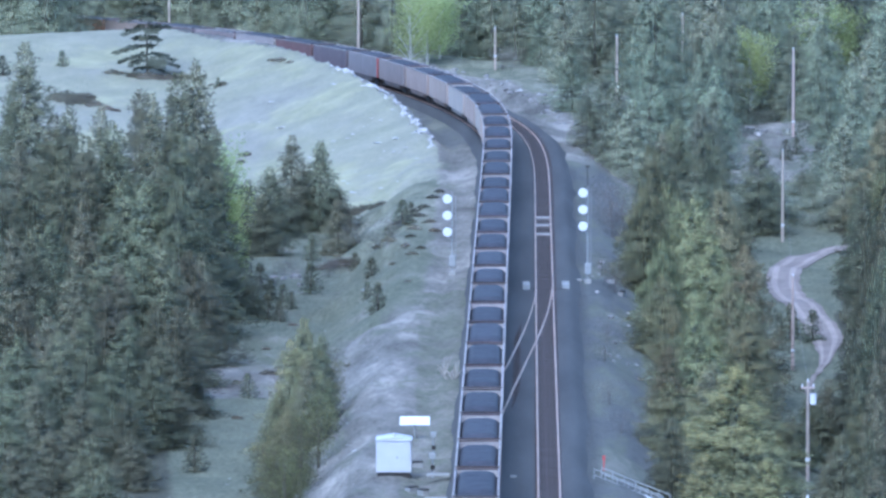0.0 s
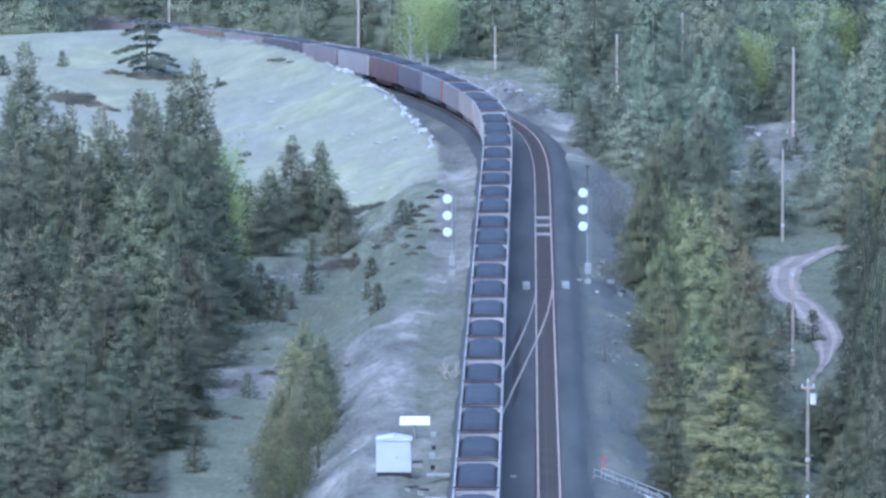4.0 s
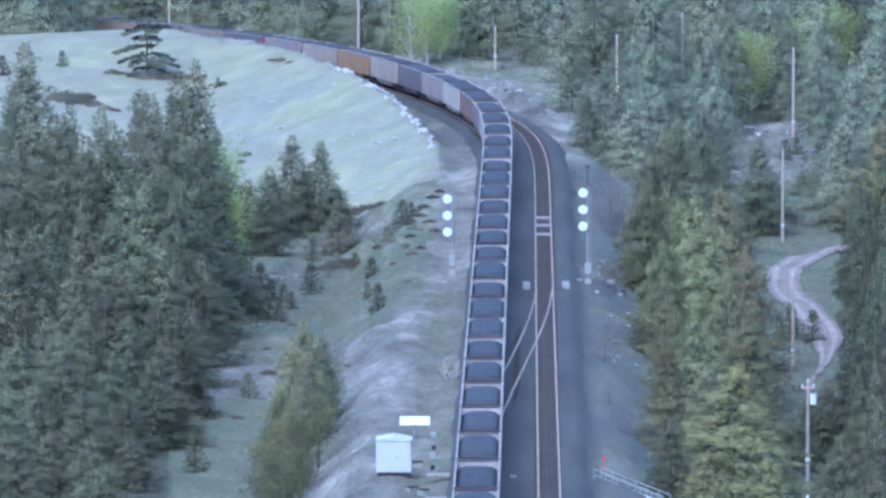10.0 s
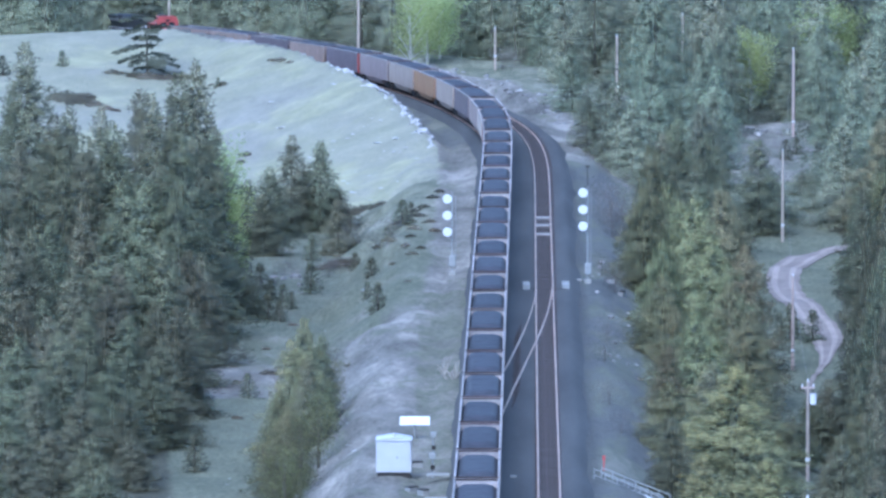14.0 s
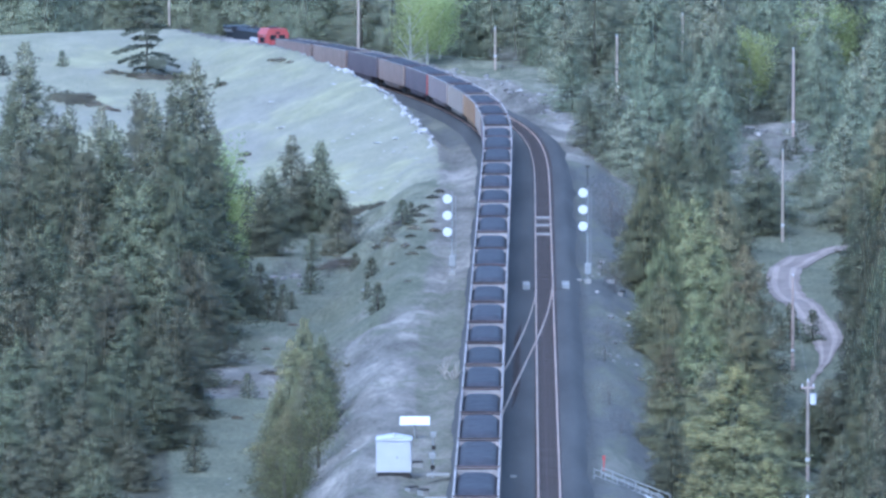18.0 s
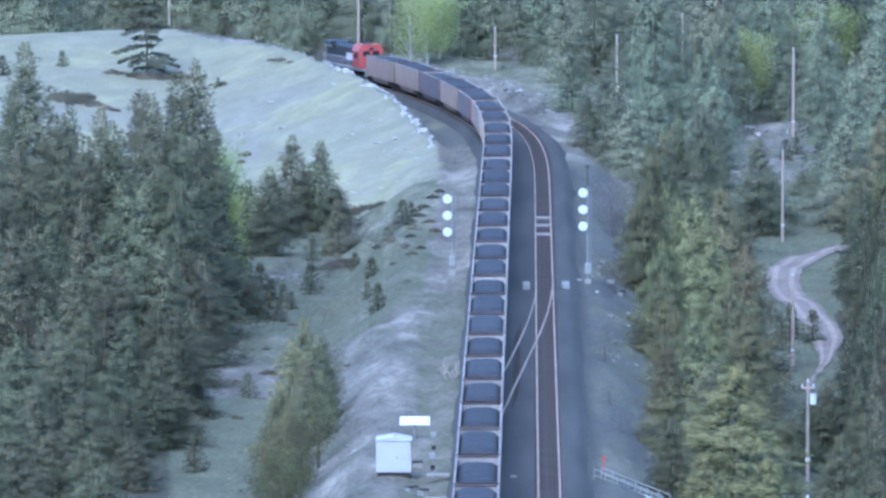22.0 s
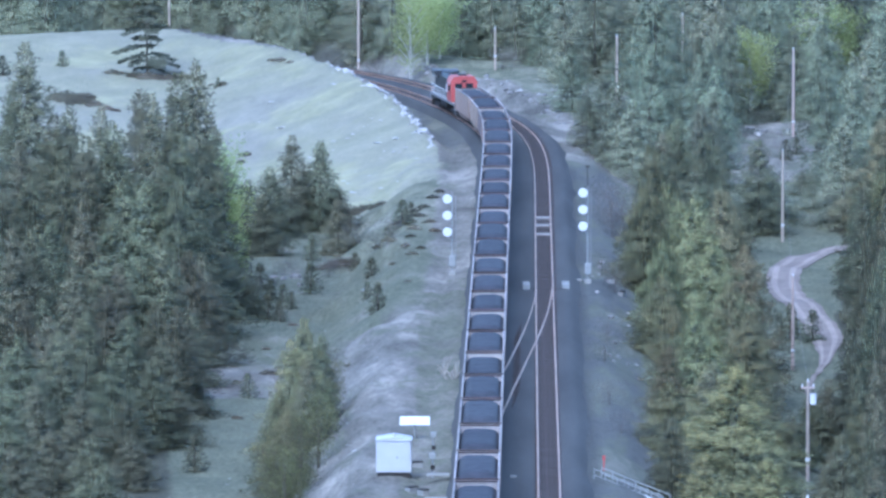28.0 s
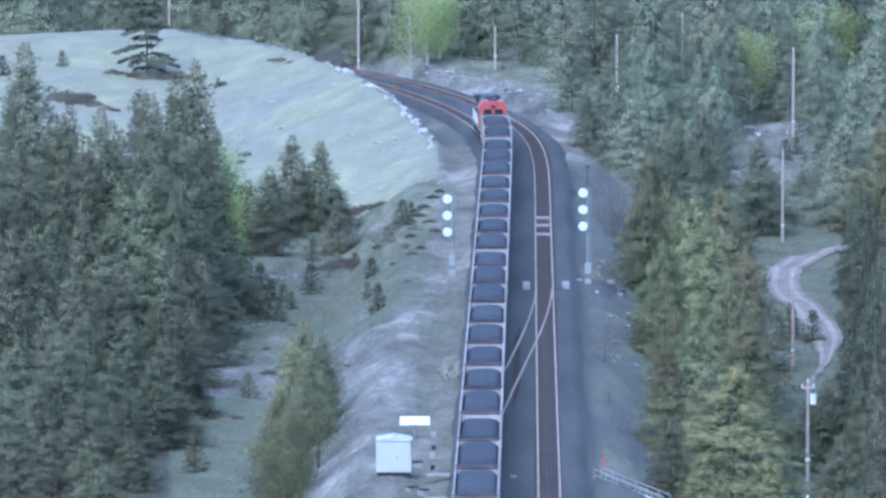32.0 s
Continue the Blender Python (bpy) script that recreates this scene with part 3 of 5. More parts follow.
def coal_mesh(seed):
    r = random.Random(seed)
    nx, ny = 11, 43
    g = Geo()
    hump = [r.uniform(0.05, 0.3) for _ in range(5)]
    fill = (0.0, 0.16, 0.05, 0.24, -0.05, 0.1)[seed % 6]
    for j in range(ny):
        y = (j / (ny - 1) - 0.5) * (BODY - 0.3)
        e = float(smooth(0, 2.6, BODY / 2 - 0.15 - abs(y)))
        for i in range(nx):
            x = (i / (nx - 1) - 0.5) * 2.74
            ex = 1 - (abs(x) / 1.37) ** 6
            k = (y / BODY + 0.5) * 4
            a = int(min(k, 3.999))
            h = hump[a] * (1 - (k - a)) + hump[a + 1] * (k - a)
            z = 2.98 + fill * 0.6 + 0.14 * e + ex * (0.12 + 0.24 * e + h * 0.8 * e) + r.uniform(-0.03, 0.03)
            g.v.append((x, y, z))
    g.f = [(j * nx + i, j * nx + i + 1, (j + 1) * nx + i + 1, (j + 1) * nx + i) for j in range(ny - 1) for i in range(nx - 1)]
    return g.mesh("coal_load", "coal", 0, False)


COALS = [coal_mesh(k) for k in range(6)]


def shell_mesh(material):
    """Open body: flat sides over the bogies, a rounded tub between them, sloping ends inside."""
    g = Geo()
    w, L = 1.47, BODY / 2
    prof_mid = [(-w, 3.5), (-w, 1.15), (-1.25, 0.6), (-0.8, 0.42), (0.8, 0.42), (1.25, 0.6), (w, 1.15), (w, 3.5)]
    prof_end = [(-w, 3.5), (-w, 1.15), (-w, 1.12), (-0.8, 1.1), (0.8, 1.1), (w, 1.12), (w, 1.15), (w, 3.5)]
    ys = [(-L, prof_end), (-4.6, prof_end), (-4.1, prof_mid), (4.1, prof_mid), (4.6, prof_end), (L, prof_end)]
    n = 8
    for y, p in ys:
        g.v += [(x, y, z) for x, z in p]
    for k in range(len(ys) - 1):
        g.f += [(k * n + i, k * n + i + 1, (k + 1) * n + i + 1, (k + 1) * n + i) for i in range(n - 1)]
    g.f += [tuple(range(n)), tuple((len(ys) - 1) * n + i for i in range(n - 1, -1, -1))]
    return g.mesh("body", material)


RIB = Geo().box(0, 0, 2.32, 0.04, 0.24, 2.2, (0.5, 0.8))
RIM = Geo()
for sx in (-1.46, 1.46):
    RIM.box(sx, 0, 3.57, 0.14, BODY + 0.06, 0.14)
RIM_MESH = RIM.mesh("top_rail", "rim", 0.02)
END_RAIL_MESH = Geo().box(0, 0, 3.56, 2.86, 0.2, 0.1).mesh("end_rail", "endrail", 0.02)
SIDE_SHEET_MESH = Geo().box(0, 0, 3.1, 0.05, BODY - 0.1, 0.8).mesh("side_sheet", "rim")
END_SHEET_MESH = Geo().box(0, 0, 3.1, 2.74, 0.06, 0.8).mesh("end_sheet", "rim")


def build_car(kind, coal, red_end):
    material, word = PAINTS[kind]
    car = thing("coal_gondola", f"{word} steel coal gondola heaped with black coal on the track", "rail car", "coal cars of the train")
    part("body", shell_mesh(material), material, car)
    part("coal_load", COALS[coal], "coal", car, "heaped black coal")
    part("top_rail", RIM_MESH, "rim", car, "worn pale top rail")
    for end in (-1, 1):
        part("end_rail", END_RAIL_MESH, "endrail", car, "dark reddish end rail").location = (0, end * (BODY / 2 - 0.04), 0)
        part("end_sheet", END_SHEET_MESH, "rim", car, "dusty pale inner end sheet").location = (0, end * (BODY / 2 - 0.1), 0)
        part("side_sheet", SIDE_SHEET_MESH, "rim", car, "dusty pale inner side sheet").location = (end * 1.4, 0, 0)
    rib = RIB.mesh("side_rib", material, 0.015)
    for side in (-1, 1):
        for k in range(9):
            o = part("side_rib", rib, material, car)
            o.location = (side * 1.475, (k - 4) * 1.8, 0)
    part("underframe", Geo().box(0, 0, 0.98, 0.5, BODY + 0.2, 0.24).box(0, -BODY / 2 + 0.5, 1.0, 2.7, 0.3, 0.18).box(0, BODY / 2 - 0.5, 1.0, 2.7, 0.3, 0.18), "dark", car)
    for end in (-1, 1):
        g = Geo().box(0, end * (BODY / 2 + 0.36), 0.9, 0.34, 0.72, 0.26)
        part("coupler", g, "dark", car)
        for x in (-1.36, 1.36):
            e = Geo().box(x, end * (BODY / 2 + 0.05), 2.3, 0.3, 0.07, 2.3)
            part("end_post", e, "redpaint" if red_end and end < 0 else material, car, "red end post" if red_end and end < 0 else "")
        lad = Geo()
        for x in (-1.35, -0.9):
            lad.tube((x, end * (BODY / 2 + 0.14), 1.3), (x, end * (BODY / 2 + 0.14), 3.3), 0.03, None, 5)
        for k in range(5):
            lad.tube((-1.35, end * (BODY / 2 + 0.14), 1.4 + k * 0.4), (-0.9, end * (BODY / 2 + 0.14), 1.4 + k * 0.4), 0.03, None, 5)
        part("ladder", lad, "dark", car)
    for y in (-5.9, 5.9):
        bogie(car, y, 2, 1.78)
    return car


TRAIN = []
PROTO = {}
for k in range(50):
    kind = ORDER[k] if k < len(ORDER) else ("tan", "beige", "tan", "orange", "beige", "tan", "grey")[(k * 5 + k // 3) % 7]
    key = (kind, (k * 5 + k // 4) % 6, k in (4, 14))
    if key not in PROTO:
        PROTO[key] = build_car(kind, key[1], key[2])
        car = PROTO[key]
    else:
        car = copy_thing(PROTO[key], Matrix())
    TRAIN.append((car, TAIL - CAR * (k + 0.5), 5.9))


def build_loco():
    """Six-axle freight locomotive: cab end towards the coal cars, long hood away from them (local +y)."""
    lo = thing("diesel_locomotive", "black diesel locomotive with a red-orange cab and white markings", "locomotive")
    part("deck", Geo().box(0, 0, 1.55, 3.0, 21.3, 0.28).box(0, -10.5, 1.15, 2.9, 0.3, 0.7).box(0, 10.5, 1.15, 2.9, 0.3, 0.7), "greypaint", lo, "grey deck and sills", 0.02)
    hood = part("long_hood", Geo().prism([(-0.98, 1.7), (0.98, 1.7), (0.98, 3.95), (0.7, 4.35), (-0.7, 4.35), (-0.98, 3.95)], -4.6, 10.0), "blackpaint", lo, "black long hood", 0.03)
    part("radiator_wing", Geo().prism([(-1.0, 3.5), (1.0, 3.5), (1.5, 4.15), (1.42, 4.42), (-1.42, 4.42), (-1.5, 4.15)], 6.3, 9.9), "blackpaint", lo, "flared black radiator housing", 0.03)
    part("rear_panel", Geo().box(0, 10.02, 3.0, 1.8, 0.06, 2.2), "greypaint", lo, "pale grey rear panel")
    for s in (-1, 1):
        part("radiator_grille", Geo().box(s * 1.3, 8.1, 3.85, 0.12, 3.2, 0.4), "greypaint", lo, "pale radiator grille")
    part("exhaust", Geo().box(0, 1.2, 4.45, 0.9, 1.3, 0.3, (0.8, 0.8)), "dark", lo)
    for y in (-2.2, 3.6):
        part("roof_hatch", Geo().box(0, y, 4.4, 1.2, 2.0, 0.14), "blackpaint", lo, "", 0.03)
    for s in (-1, 1):
        # the mark on the hood as plain white bars
        for k, (y, w) in enumerate(((-3.2, 0.4), (-2.2, 0.4), (-1.2, 0.4), (-0.2, 0.4))):
            g = Geo().box(s * 1.0, y, 2.85, 0.03, w + 0.35, 0.9)
            part("white_bar", g, "white", hood, "white painted bar")
        part("hood_stripe", Geo().box(s * 1.0, -4.1, 2.8, 0.03, 0.7, 2.0), "white", hood, "white stripe behind the cab")
        rail = Geo()
        for k in range(12):
            y = -4.4 + k * 1.28
            rail.tube((s * 1.42, y, 1.69), (s * 1.42, y, 2.75), 0.025, None, 5)
        rail.tube((s * 1.42, -4.4, 2.75), (s * 1.42, 9.8, 2.75), 0.025, None, 5)
        part("handrail", rail, "white", lo, "white handrail")
        part("step", Geo().box(s * 1.3, -10.2, 0.9, 0.4, 0.5, 0.08).box(s * 1.3, -10.2, 0.55, 0.4, 0.5, 0.08), "greypaint", lo)
    cab = part("cab", Geo().prism([(-1.52, 1.7), (1.52, 1.7), (1.52, 3.75), (1.15, 4.55), (-1.15, 4.55), (-1.52, 3.75)], -8.0, -4.6), "redpaint", lo, "red-orange driver's cab", 0.05)
    part("cab_roof", Geo().prism([(-1.62, 3.86), (-1.16, 4.66), (1.16, 4.66), (1.62, 3.86), (1.5, 3.8), (1.1, 4.53), (-1.1, 4.53), (-1.5, 3.8)], -8.05, -4.7), "redpaint", lo, "", 0.0)
    for s in (-1, 1):
        part("side_window", Geo().box(s * 1.53, -6.3, 3.2, 0.04, 1.6, 0.65), "glass", cab, "dark cab window")
        part("windscreen", Geo().box(s * 0.62, -8.02, 3.55, 0.85, 0.05, 0.6), "glass", cab, "dark windscreen")
        part("eave_stripe", Geo().box(s * 1.4, -6.3, 3.82, 0.32, 3.3, 0.06), "white", cab, "white eave stripe")
    nose = part("nose", Geo().box(0, -9.05, 2.4, 2.1, 2.1, 1.4, (0.92, 0.85)), "redpaint", lo, "red-orange short nose", 0.06)
    part("headlight", Geo().box(0, -8.08, 4.1, 0.5, 0.1, 0.25), "glass", cab)
    part("nose_door", Geo().box(0.5, -10.06, 2.35, 0.6, 0.05, 1.1), "greypaint", nose)
    part("horn", Geo().box(0.3, -4.2, 4.55, 0.3, 0.5, 0.25), "silver", lo)
    part("air_conditioner", Geo().box(0, -6.2, 4.75, 1.0, 1.1, 0.22), "blackpaint", lo, "", 0.03)
    part("fuel_tank", Geo().prism([(-1.35, 1.35), (1.35, 1.35), (1.3, 0.75), (0.9, 0.35), (-0.9, 0.35), (-1.3, 0.75)], -2.6, 2.6), "dark", lo, "", 0.03)
    for end in (-1, 1):
        part("coupler", Geo().box(0, end * 10.85, 0.9, 0.36, 0.7, 0.28), "dark", lo)
        part("plough", Geo().box(0, end * 10.6, 0.5, 2.6, 0.12, 0.7, (0.9, 1)), "dark", lo)
        bogie(lo, end * 6.7, 3, 1.9)
    return lo


TRAIN.append((build_loco(), TAIL + 11.1, 6.7))


def car_pose(s, half):
    a, b = on_line(s - half), on_line(s + half)
    x, y, z = ((a[i] + b[i]) / 2 for i in range(3))
    turn = -math.atan2(b[0] - a[0], b[1] - a[1])
    tilt = math.atan2(b[2] - a[2], math.hypot(b[0] - a[0], b[1] - a[1]))
    return pose(float(x), float(y), float(z), math.degrees(tilt), 0, math.degrees(turn))


# ---------------------------------------------------------------- trees
SOFT = {}


def conifer_meshes(seed, radius, levels, per, twigs, material, bare=0.05, ragged=0.3, power=0.8, h=16.0, inner=1.0, tips=1.0, thick=1.0):
    """Trunk and crown of a spruce 16 m high: whorls of drooping boughs with side twigs."""
    r = random.Random(seed)
    trunk = Geo()
    pts = [(0, 0, -0.6), (r.uniform(-0.1, 0.1), r.uniform(-0.1, 0.1), h * 0.35), (r.uniform(-0.12, 0.12), r.uniform(-0.12, 0.12), h * 0.7), (0, 0, h)]
    rad = [0.18, 0.13, 0.05, 0.005]
    for k in range(3):
        trunk.tube(pts[k], pts[k + 1], rad[k], rad[k + 1], 7, False)
    g = Geo()
    bright, normals = [], []
    side = [1 + r.uniform(-0.22, 0.22) for _ in range(8)]
    for k in range(levels):
        f = bare + (1 - bare) * (1 - (1 - min(1, max(0, (k + r.uniform(-0.3, 0.3)) / levels))) ** 1.25)
        z0 = f * h
        spread = radius * (max(0.0, 1 - f) ** power) * (0.6 + 0.4 * min(1, (f - bare + 0.06) * 9)) + 0.2
        n = max(5, int(per * (0.55 + 0.45 * (1 - f)) + r.random()))
        lump = r.uniform(0.86, 1.12)
        turn = r.uniform(0, 6.28)
        for j in range(n):
            a = turn + 6.2832 * (j + r.uniform(-0.35, 0.35)) / n
            L = spread * lump * r.uniform(1 - ragged, 1 + ragged * 0.6) * side[int(a / 0.785) % 8]
            d, q = Vector((math.cos(a), math.sin(a), 0)), Vector((-math.sin(a), math.cos(a), 0))
            rise = 0.28 * (f - 0.45) + r.uniform(-0.1, 0.06)
            o = Vector((0, 0, z0))

            def along(t):
                return o + d * (L * t) + Vector((0, 0, L * (rise * t - 0.30 * t * t + 0.12 * t ** 3)))

            for m in range(max(8, int(L * twigs * 1.4))):
                t = r.uniform(0.2, 1.0) ** 0.7
                c = along(t) + q * (r.uniform(-0.36, 0.36) * L * (1.15 - 0.6 * t)) + Vector((0, 0, r.uniform(-0.42, 0.34) * thick))
                out = (d * r.uniform(0.2, 1.0) + q * r.uniform(-0.9, 0.9) + Vector((0, 0, r.uniform(-0.45, 0.45) if f < 0.93 else r.uniform(0.1, 0.9)))).normalized()
                face = d * 0.85 + Vector((r.gauss(0, 0.22), r.gauss(0, 0.22), 0.55))
                e = face.cross(out).normalized() * r.uniform(0.07, 0.12)
                k2 = min(0.46, 0.22 + 0.11 * L) * r.uniform(0.8, 1.35)
                g.add([c - e, c + out * k2, c + e], [(0, 1, 2)])
                soft = (d * 0.8 + q * r.uniform(-0.35, 0.35) + Vector((0, 0, 0.45 + r.uniform(-0.15, 0.15)))).normalized()
                if out.cross(e).dot(soft) < 0:
                    g.f[-1] = g.f[-1][::-1]
                normals += [soft, soft, soft]
                # bough ends and treetops get the painted light
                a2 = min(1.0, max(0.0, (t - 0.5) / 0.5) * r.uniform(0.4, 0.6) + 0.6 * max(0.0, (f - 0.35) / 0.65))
                bright += [a2 * tips] * 3
    # the dense twigs near the stem, toned darker for the shade inside the crown
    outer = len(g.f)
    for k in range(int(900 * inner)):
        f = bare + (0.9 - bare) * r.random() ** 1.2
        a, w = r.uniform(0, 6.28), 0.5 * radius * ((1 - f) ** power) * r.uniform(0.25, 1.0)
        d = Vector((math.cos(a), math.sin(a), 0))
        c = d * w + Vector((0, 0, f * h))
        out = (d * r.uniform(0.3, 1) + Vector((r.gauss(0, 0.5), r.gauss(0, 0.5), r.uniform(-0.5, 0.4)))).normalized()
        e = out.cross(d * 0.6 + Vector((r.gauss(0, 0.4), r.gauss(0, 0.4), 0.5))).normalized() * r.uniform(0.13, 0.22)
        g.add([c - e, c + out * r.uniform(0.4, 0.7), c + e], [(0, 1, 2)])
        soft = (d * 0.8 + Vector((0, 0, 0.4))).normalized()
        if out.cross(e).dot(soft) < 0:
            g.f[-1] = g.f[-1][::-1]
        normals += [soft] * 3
        bright += [0.0] * 3
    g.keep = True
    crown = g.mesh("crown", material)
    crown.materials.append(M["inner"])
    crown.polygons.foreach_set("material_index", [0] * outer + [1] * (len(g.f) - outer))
    crown.attributes.new("bright", "FLOAT", "POINT").data.foreach_set("value", bright)
    crown.polygons.foreach_set("use_smooth", [True] * len(crown.polygons))
    crown.normals_split_custom_set_from_vertices(normals)
    SOFT[crown.name] = np.array([tuple(v) for v in normals])
    return trunk.mesh("trunk", "bark", 0, False), crown


def tree_thing(name, meshes, label, category="tree", group=""):
    t = thing(name, label, category, group)
    part("trunk", meshes[0], None, t)
    part("crown", meshes[1], None, t)
    return t


def leafy_meshes(seed, h, width, limbs, leaves, size, material, bark, low=0.2, rising=1.0):
    """Broadleaf: forked trunk, rising limbs, and many small leaf clumps round their outer ends."""
    r = random.Random(seed)
    tr, cr = Geo(), Geo()
    top = Vector((r.uniform(-0.3, 0.3), r.uniform(-0.3, 0.3), h * 0.9))
    tr.tube((0, 0, -0.5), (0, 0, h * 0.3), 0.02 * h, 0.016 * h, 8, False)
    tr.tube((0, 0, h * 0.3), top, 0.016 * h, 0.003 * h, 7, False)
    ends = [top]
    for k in range(limbs):
        f = low + (0.9 - low) * (k + r.random()) / limbs
        a = k * 2.4 + r.uniform(-0.4, 0.4)
        p = Vector((top.x * f, top.y * f, f * h * 0.9))
        L = width * (0.65 + 0.5 * math.sin(math.pi * min(1, f * 1.05))) * r.uniform(0.6, 1.0)
        q = p + Vector((math.cos(a) * L, math.sin(a) * L, L * rising * r.uniform(0.5, 1.1)))
        if q.z > h:
            q.z = h - r.uniform(0, 0.6)
        tr.tube(p, q, 0.007 * h * (1.2 - f), 0.0015 * h, 5, False)
        ends += [q, p.lerp(q, 0.7), p.lerp(q, 0.45)]
    for _ in range(leaves):
        c = r.choice(ends)
        v = Vector((r.gauss(0, 1), r.gauss(0, 1), r.gauss(0, 1))) * (0.13 * width + 0.25)
        o = c + v
        o.z = max(o.z, h * 0.08)
        a, b = Vector((r.gauss(0, 1), r.gauss(0, 1), r.gauss(0, 0.6))).normalized(), Vector((r.gauss(0, 1), r.gauss(0, 1), r.gauss(0, 1))).normalized()
        s = size * r.uniform(0.6, 1.3)
        cr.add([o - a * s, o - b * s * 0.6, o + a * s, o + b * s * 0.6], [(0, 1, 2, 3)])
    return tr.mesh("trunk", bark, 0, False), cr.mesh("crown", material)


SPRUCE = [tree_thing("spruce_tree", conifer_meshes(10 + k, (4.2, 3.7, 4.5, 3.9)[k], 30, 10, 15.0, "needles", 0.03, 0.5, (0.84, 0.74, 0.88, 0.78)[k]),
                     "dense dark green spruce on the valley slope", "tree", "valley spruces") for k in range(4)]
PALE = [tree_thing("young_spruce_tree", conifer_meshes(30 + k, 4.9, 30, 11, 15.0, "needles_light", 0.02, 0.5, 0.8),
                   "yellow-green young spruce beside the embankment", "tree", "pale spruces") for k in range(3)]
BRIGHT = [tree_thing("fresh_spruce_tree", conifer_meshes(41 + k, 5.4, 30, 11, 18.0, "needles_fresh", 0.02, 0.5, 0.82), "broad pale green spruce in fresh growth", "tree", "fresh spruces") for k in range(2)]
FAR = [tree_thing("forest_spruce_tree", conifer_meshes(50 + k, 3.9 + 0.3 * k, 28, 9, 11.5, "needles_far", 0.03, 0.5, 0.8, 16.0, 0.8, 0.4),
                  "blue-green spruce, paled for haze, in the forest behind the line", "tree", "forest spruces") for k in range(4)]
USED = set()
# the power line's poles, and the height above which the camera must see each
POLE_SIGHTS = [(20.9, 918, 3.5), (29.2, 931, 0.0), (40.15, 875, -1.9), (35.2, 790, -5.4), (6.6, 966, 0.3), (31.8, 692, -9.2), (29.7, 619, -7.5)]


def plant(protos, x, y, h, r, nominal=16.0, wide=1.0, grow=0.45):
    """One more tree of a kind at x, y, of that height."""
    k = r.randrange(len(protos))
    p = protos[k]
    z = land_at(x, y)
    # trees on the camera's line to a pole are lowered to show it
    for px, py, foot in POLE_SIGHTS:
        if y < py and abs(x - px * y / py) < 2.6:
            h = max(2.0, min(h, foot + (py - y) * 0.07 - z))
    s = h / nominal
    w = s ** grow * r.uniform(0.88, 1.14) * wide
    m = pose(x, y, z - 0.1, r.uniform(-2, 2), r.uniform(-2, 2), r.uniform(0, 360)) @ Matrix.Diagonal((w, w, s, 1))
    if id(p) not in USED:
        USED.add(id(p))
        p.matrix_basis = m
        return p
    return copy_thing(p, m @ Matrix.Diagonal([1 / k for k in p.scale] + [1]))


LEFT_BACK = [(-22.9, 705, 23.9), (-24.9, 712, 22.6), (-41.5, 765, 21.6), (-30.1, 748, 18.5), (-27.8, 738, 19.0), (-36.2, 745, 17.3), (-33.4, 738, 17.6), (-31.2, 728, 16.8), (-44.1, 775, 16.8), (-38.5, 748, 16.1), (-22.0, 722, 17.4), (-40.7, 700, 15.5), (-40.8, 730, 14.7), (-34.0, 725, 15.5), (-23.2, 690, 19.1), (-21.7, 735, 11.6), (-37.8, 705, 13.7), (-28.7, 692, 13.9), (-26.3, 688, 14.9), (-23.4, 684, 13.7), (-35.7, 715, 14.0)]
LEFT_MID = [(-24.0, 655, 12.4), (-31.0, 645, 10.8), (-28.6, 640, 9.9), (-36.1, 675, 11.7), (-28.0, 652, 10.4), (-25.9, 655, 10.7), (-34.6, 682, 11.6), (-37.8, 672, 11.6), (-22.0, 668, 10.2), (-21.6, 690, 6.3), (-22.3, 628, 9.1), (-29.3, 622, 9.5), (-32.7, 625, 8.7), (-25.9, 622, 9.0), (-21.4, 652, 6.0), (-33.5, 606, 9.3), (-30.5, 610, 9.1), (-26.1, 600, 8.4), (-23.1, 606, 7.1), (-21.3, 608, 4.5), (-31.6, 590, 7.2), (-28.0, 586, 7.1), (-24.5, 586, 6.4), (-31.8, 562, 5.3), (-29.3, 570, 5.9), (-26.3, 568, 5.8), (-23.6, 578, 4.2), (-33.5, 582, 7.2), (-22.7, 618, 7.7), (-21.5, 632, 4.9)]
MID = [(-15.9, 796, 10.1), (-12.9, 798, 9.4), (-17.7, 790, 7.4), (-19.9, 782, 6.7), (-14.5, 800, 6.7), (-10.7, 772, 5.8), (-17.9, 768, 6.4), (-11.1, 800, 4.5), (-20.5, 770, 6.9)]
HEDGE = [(-10.5, 590, 10.5), (-9.4, 597, 7.5), (-12.1, 600, 9.1), (-8.6, 600, 4.6), (-12.1, 575, 7.4), (-10.8, 570, 5.9), (-9.4, 575, 6.1), (-10.2, 583, 7.1), (-12.2, 560, 5.1), (-10.8, 548, 4.2), (-11.6, 562, 7.2), (-10.5, 556, 6.4), (-12.4, 570, 6.4), (-11.3, 547, 6.0), (-9.2, 606, 5.6), (-11.0, 604, 8.1)]
RIGHT_FRONT = [(20.1, 712, 13.9), (22.7, 672, 14.2), (21.5, 690, 9.2), (21.9, 566, 11.0), (19.7, 668, 9.1), (26.6, 668, 12.1), (23.6, 655, 13.0), (20.9, 612, 9.3), (19.4, 622, 7.7), (25.4, 628, 10.2), (18.4, 652, 5.4), (24.6, 642, 10.8), (18.1, 600, 6.5), (17.6, 556, 4.3), (19.1, 706, 10.1), (25.9, 690, 15.3)]
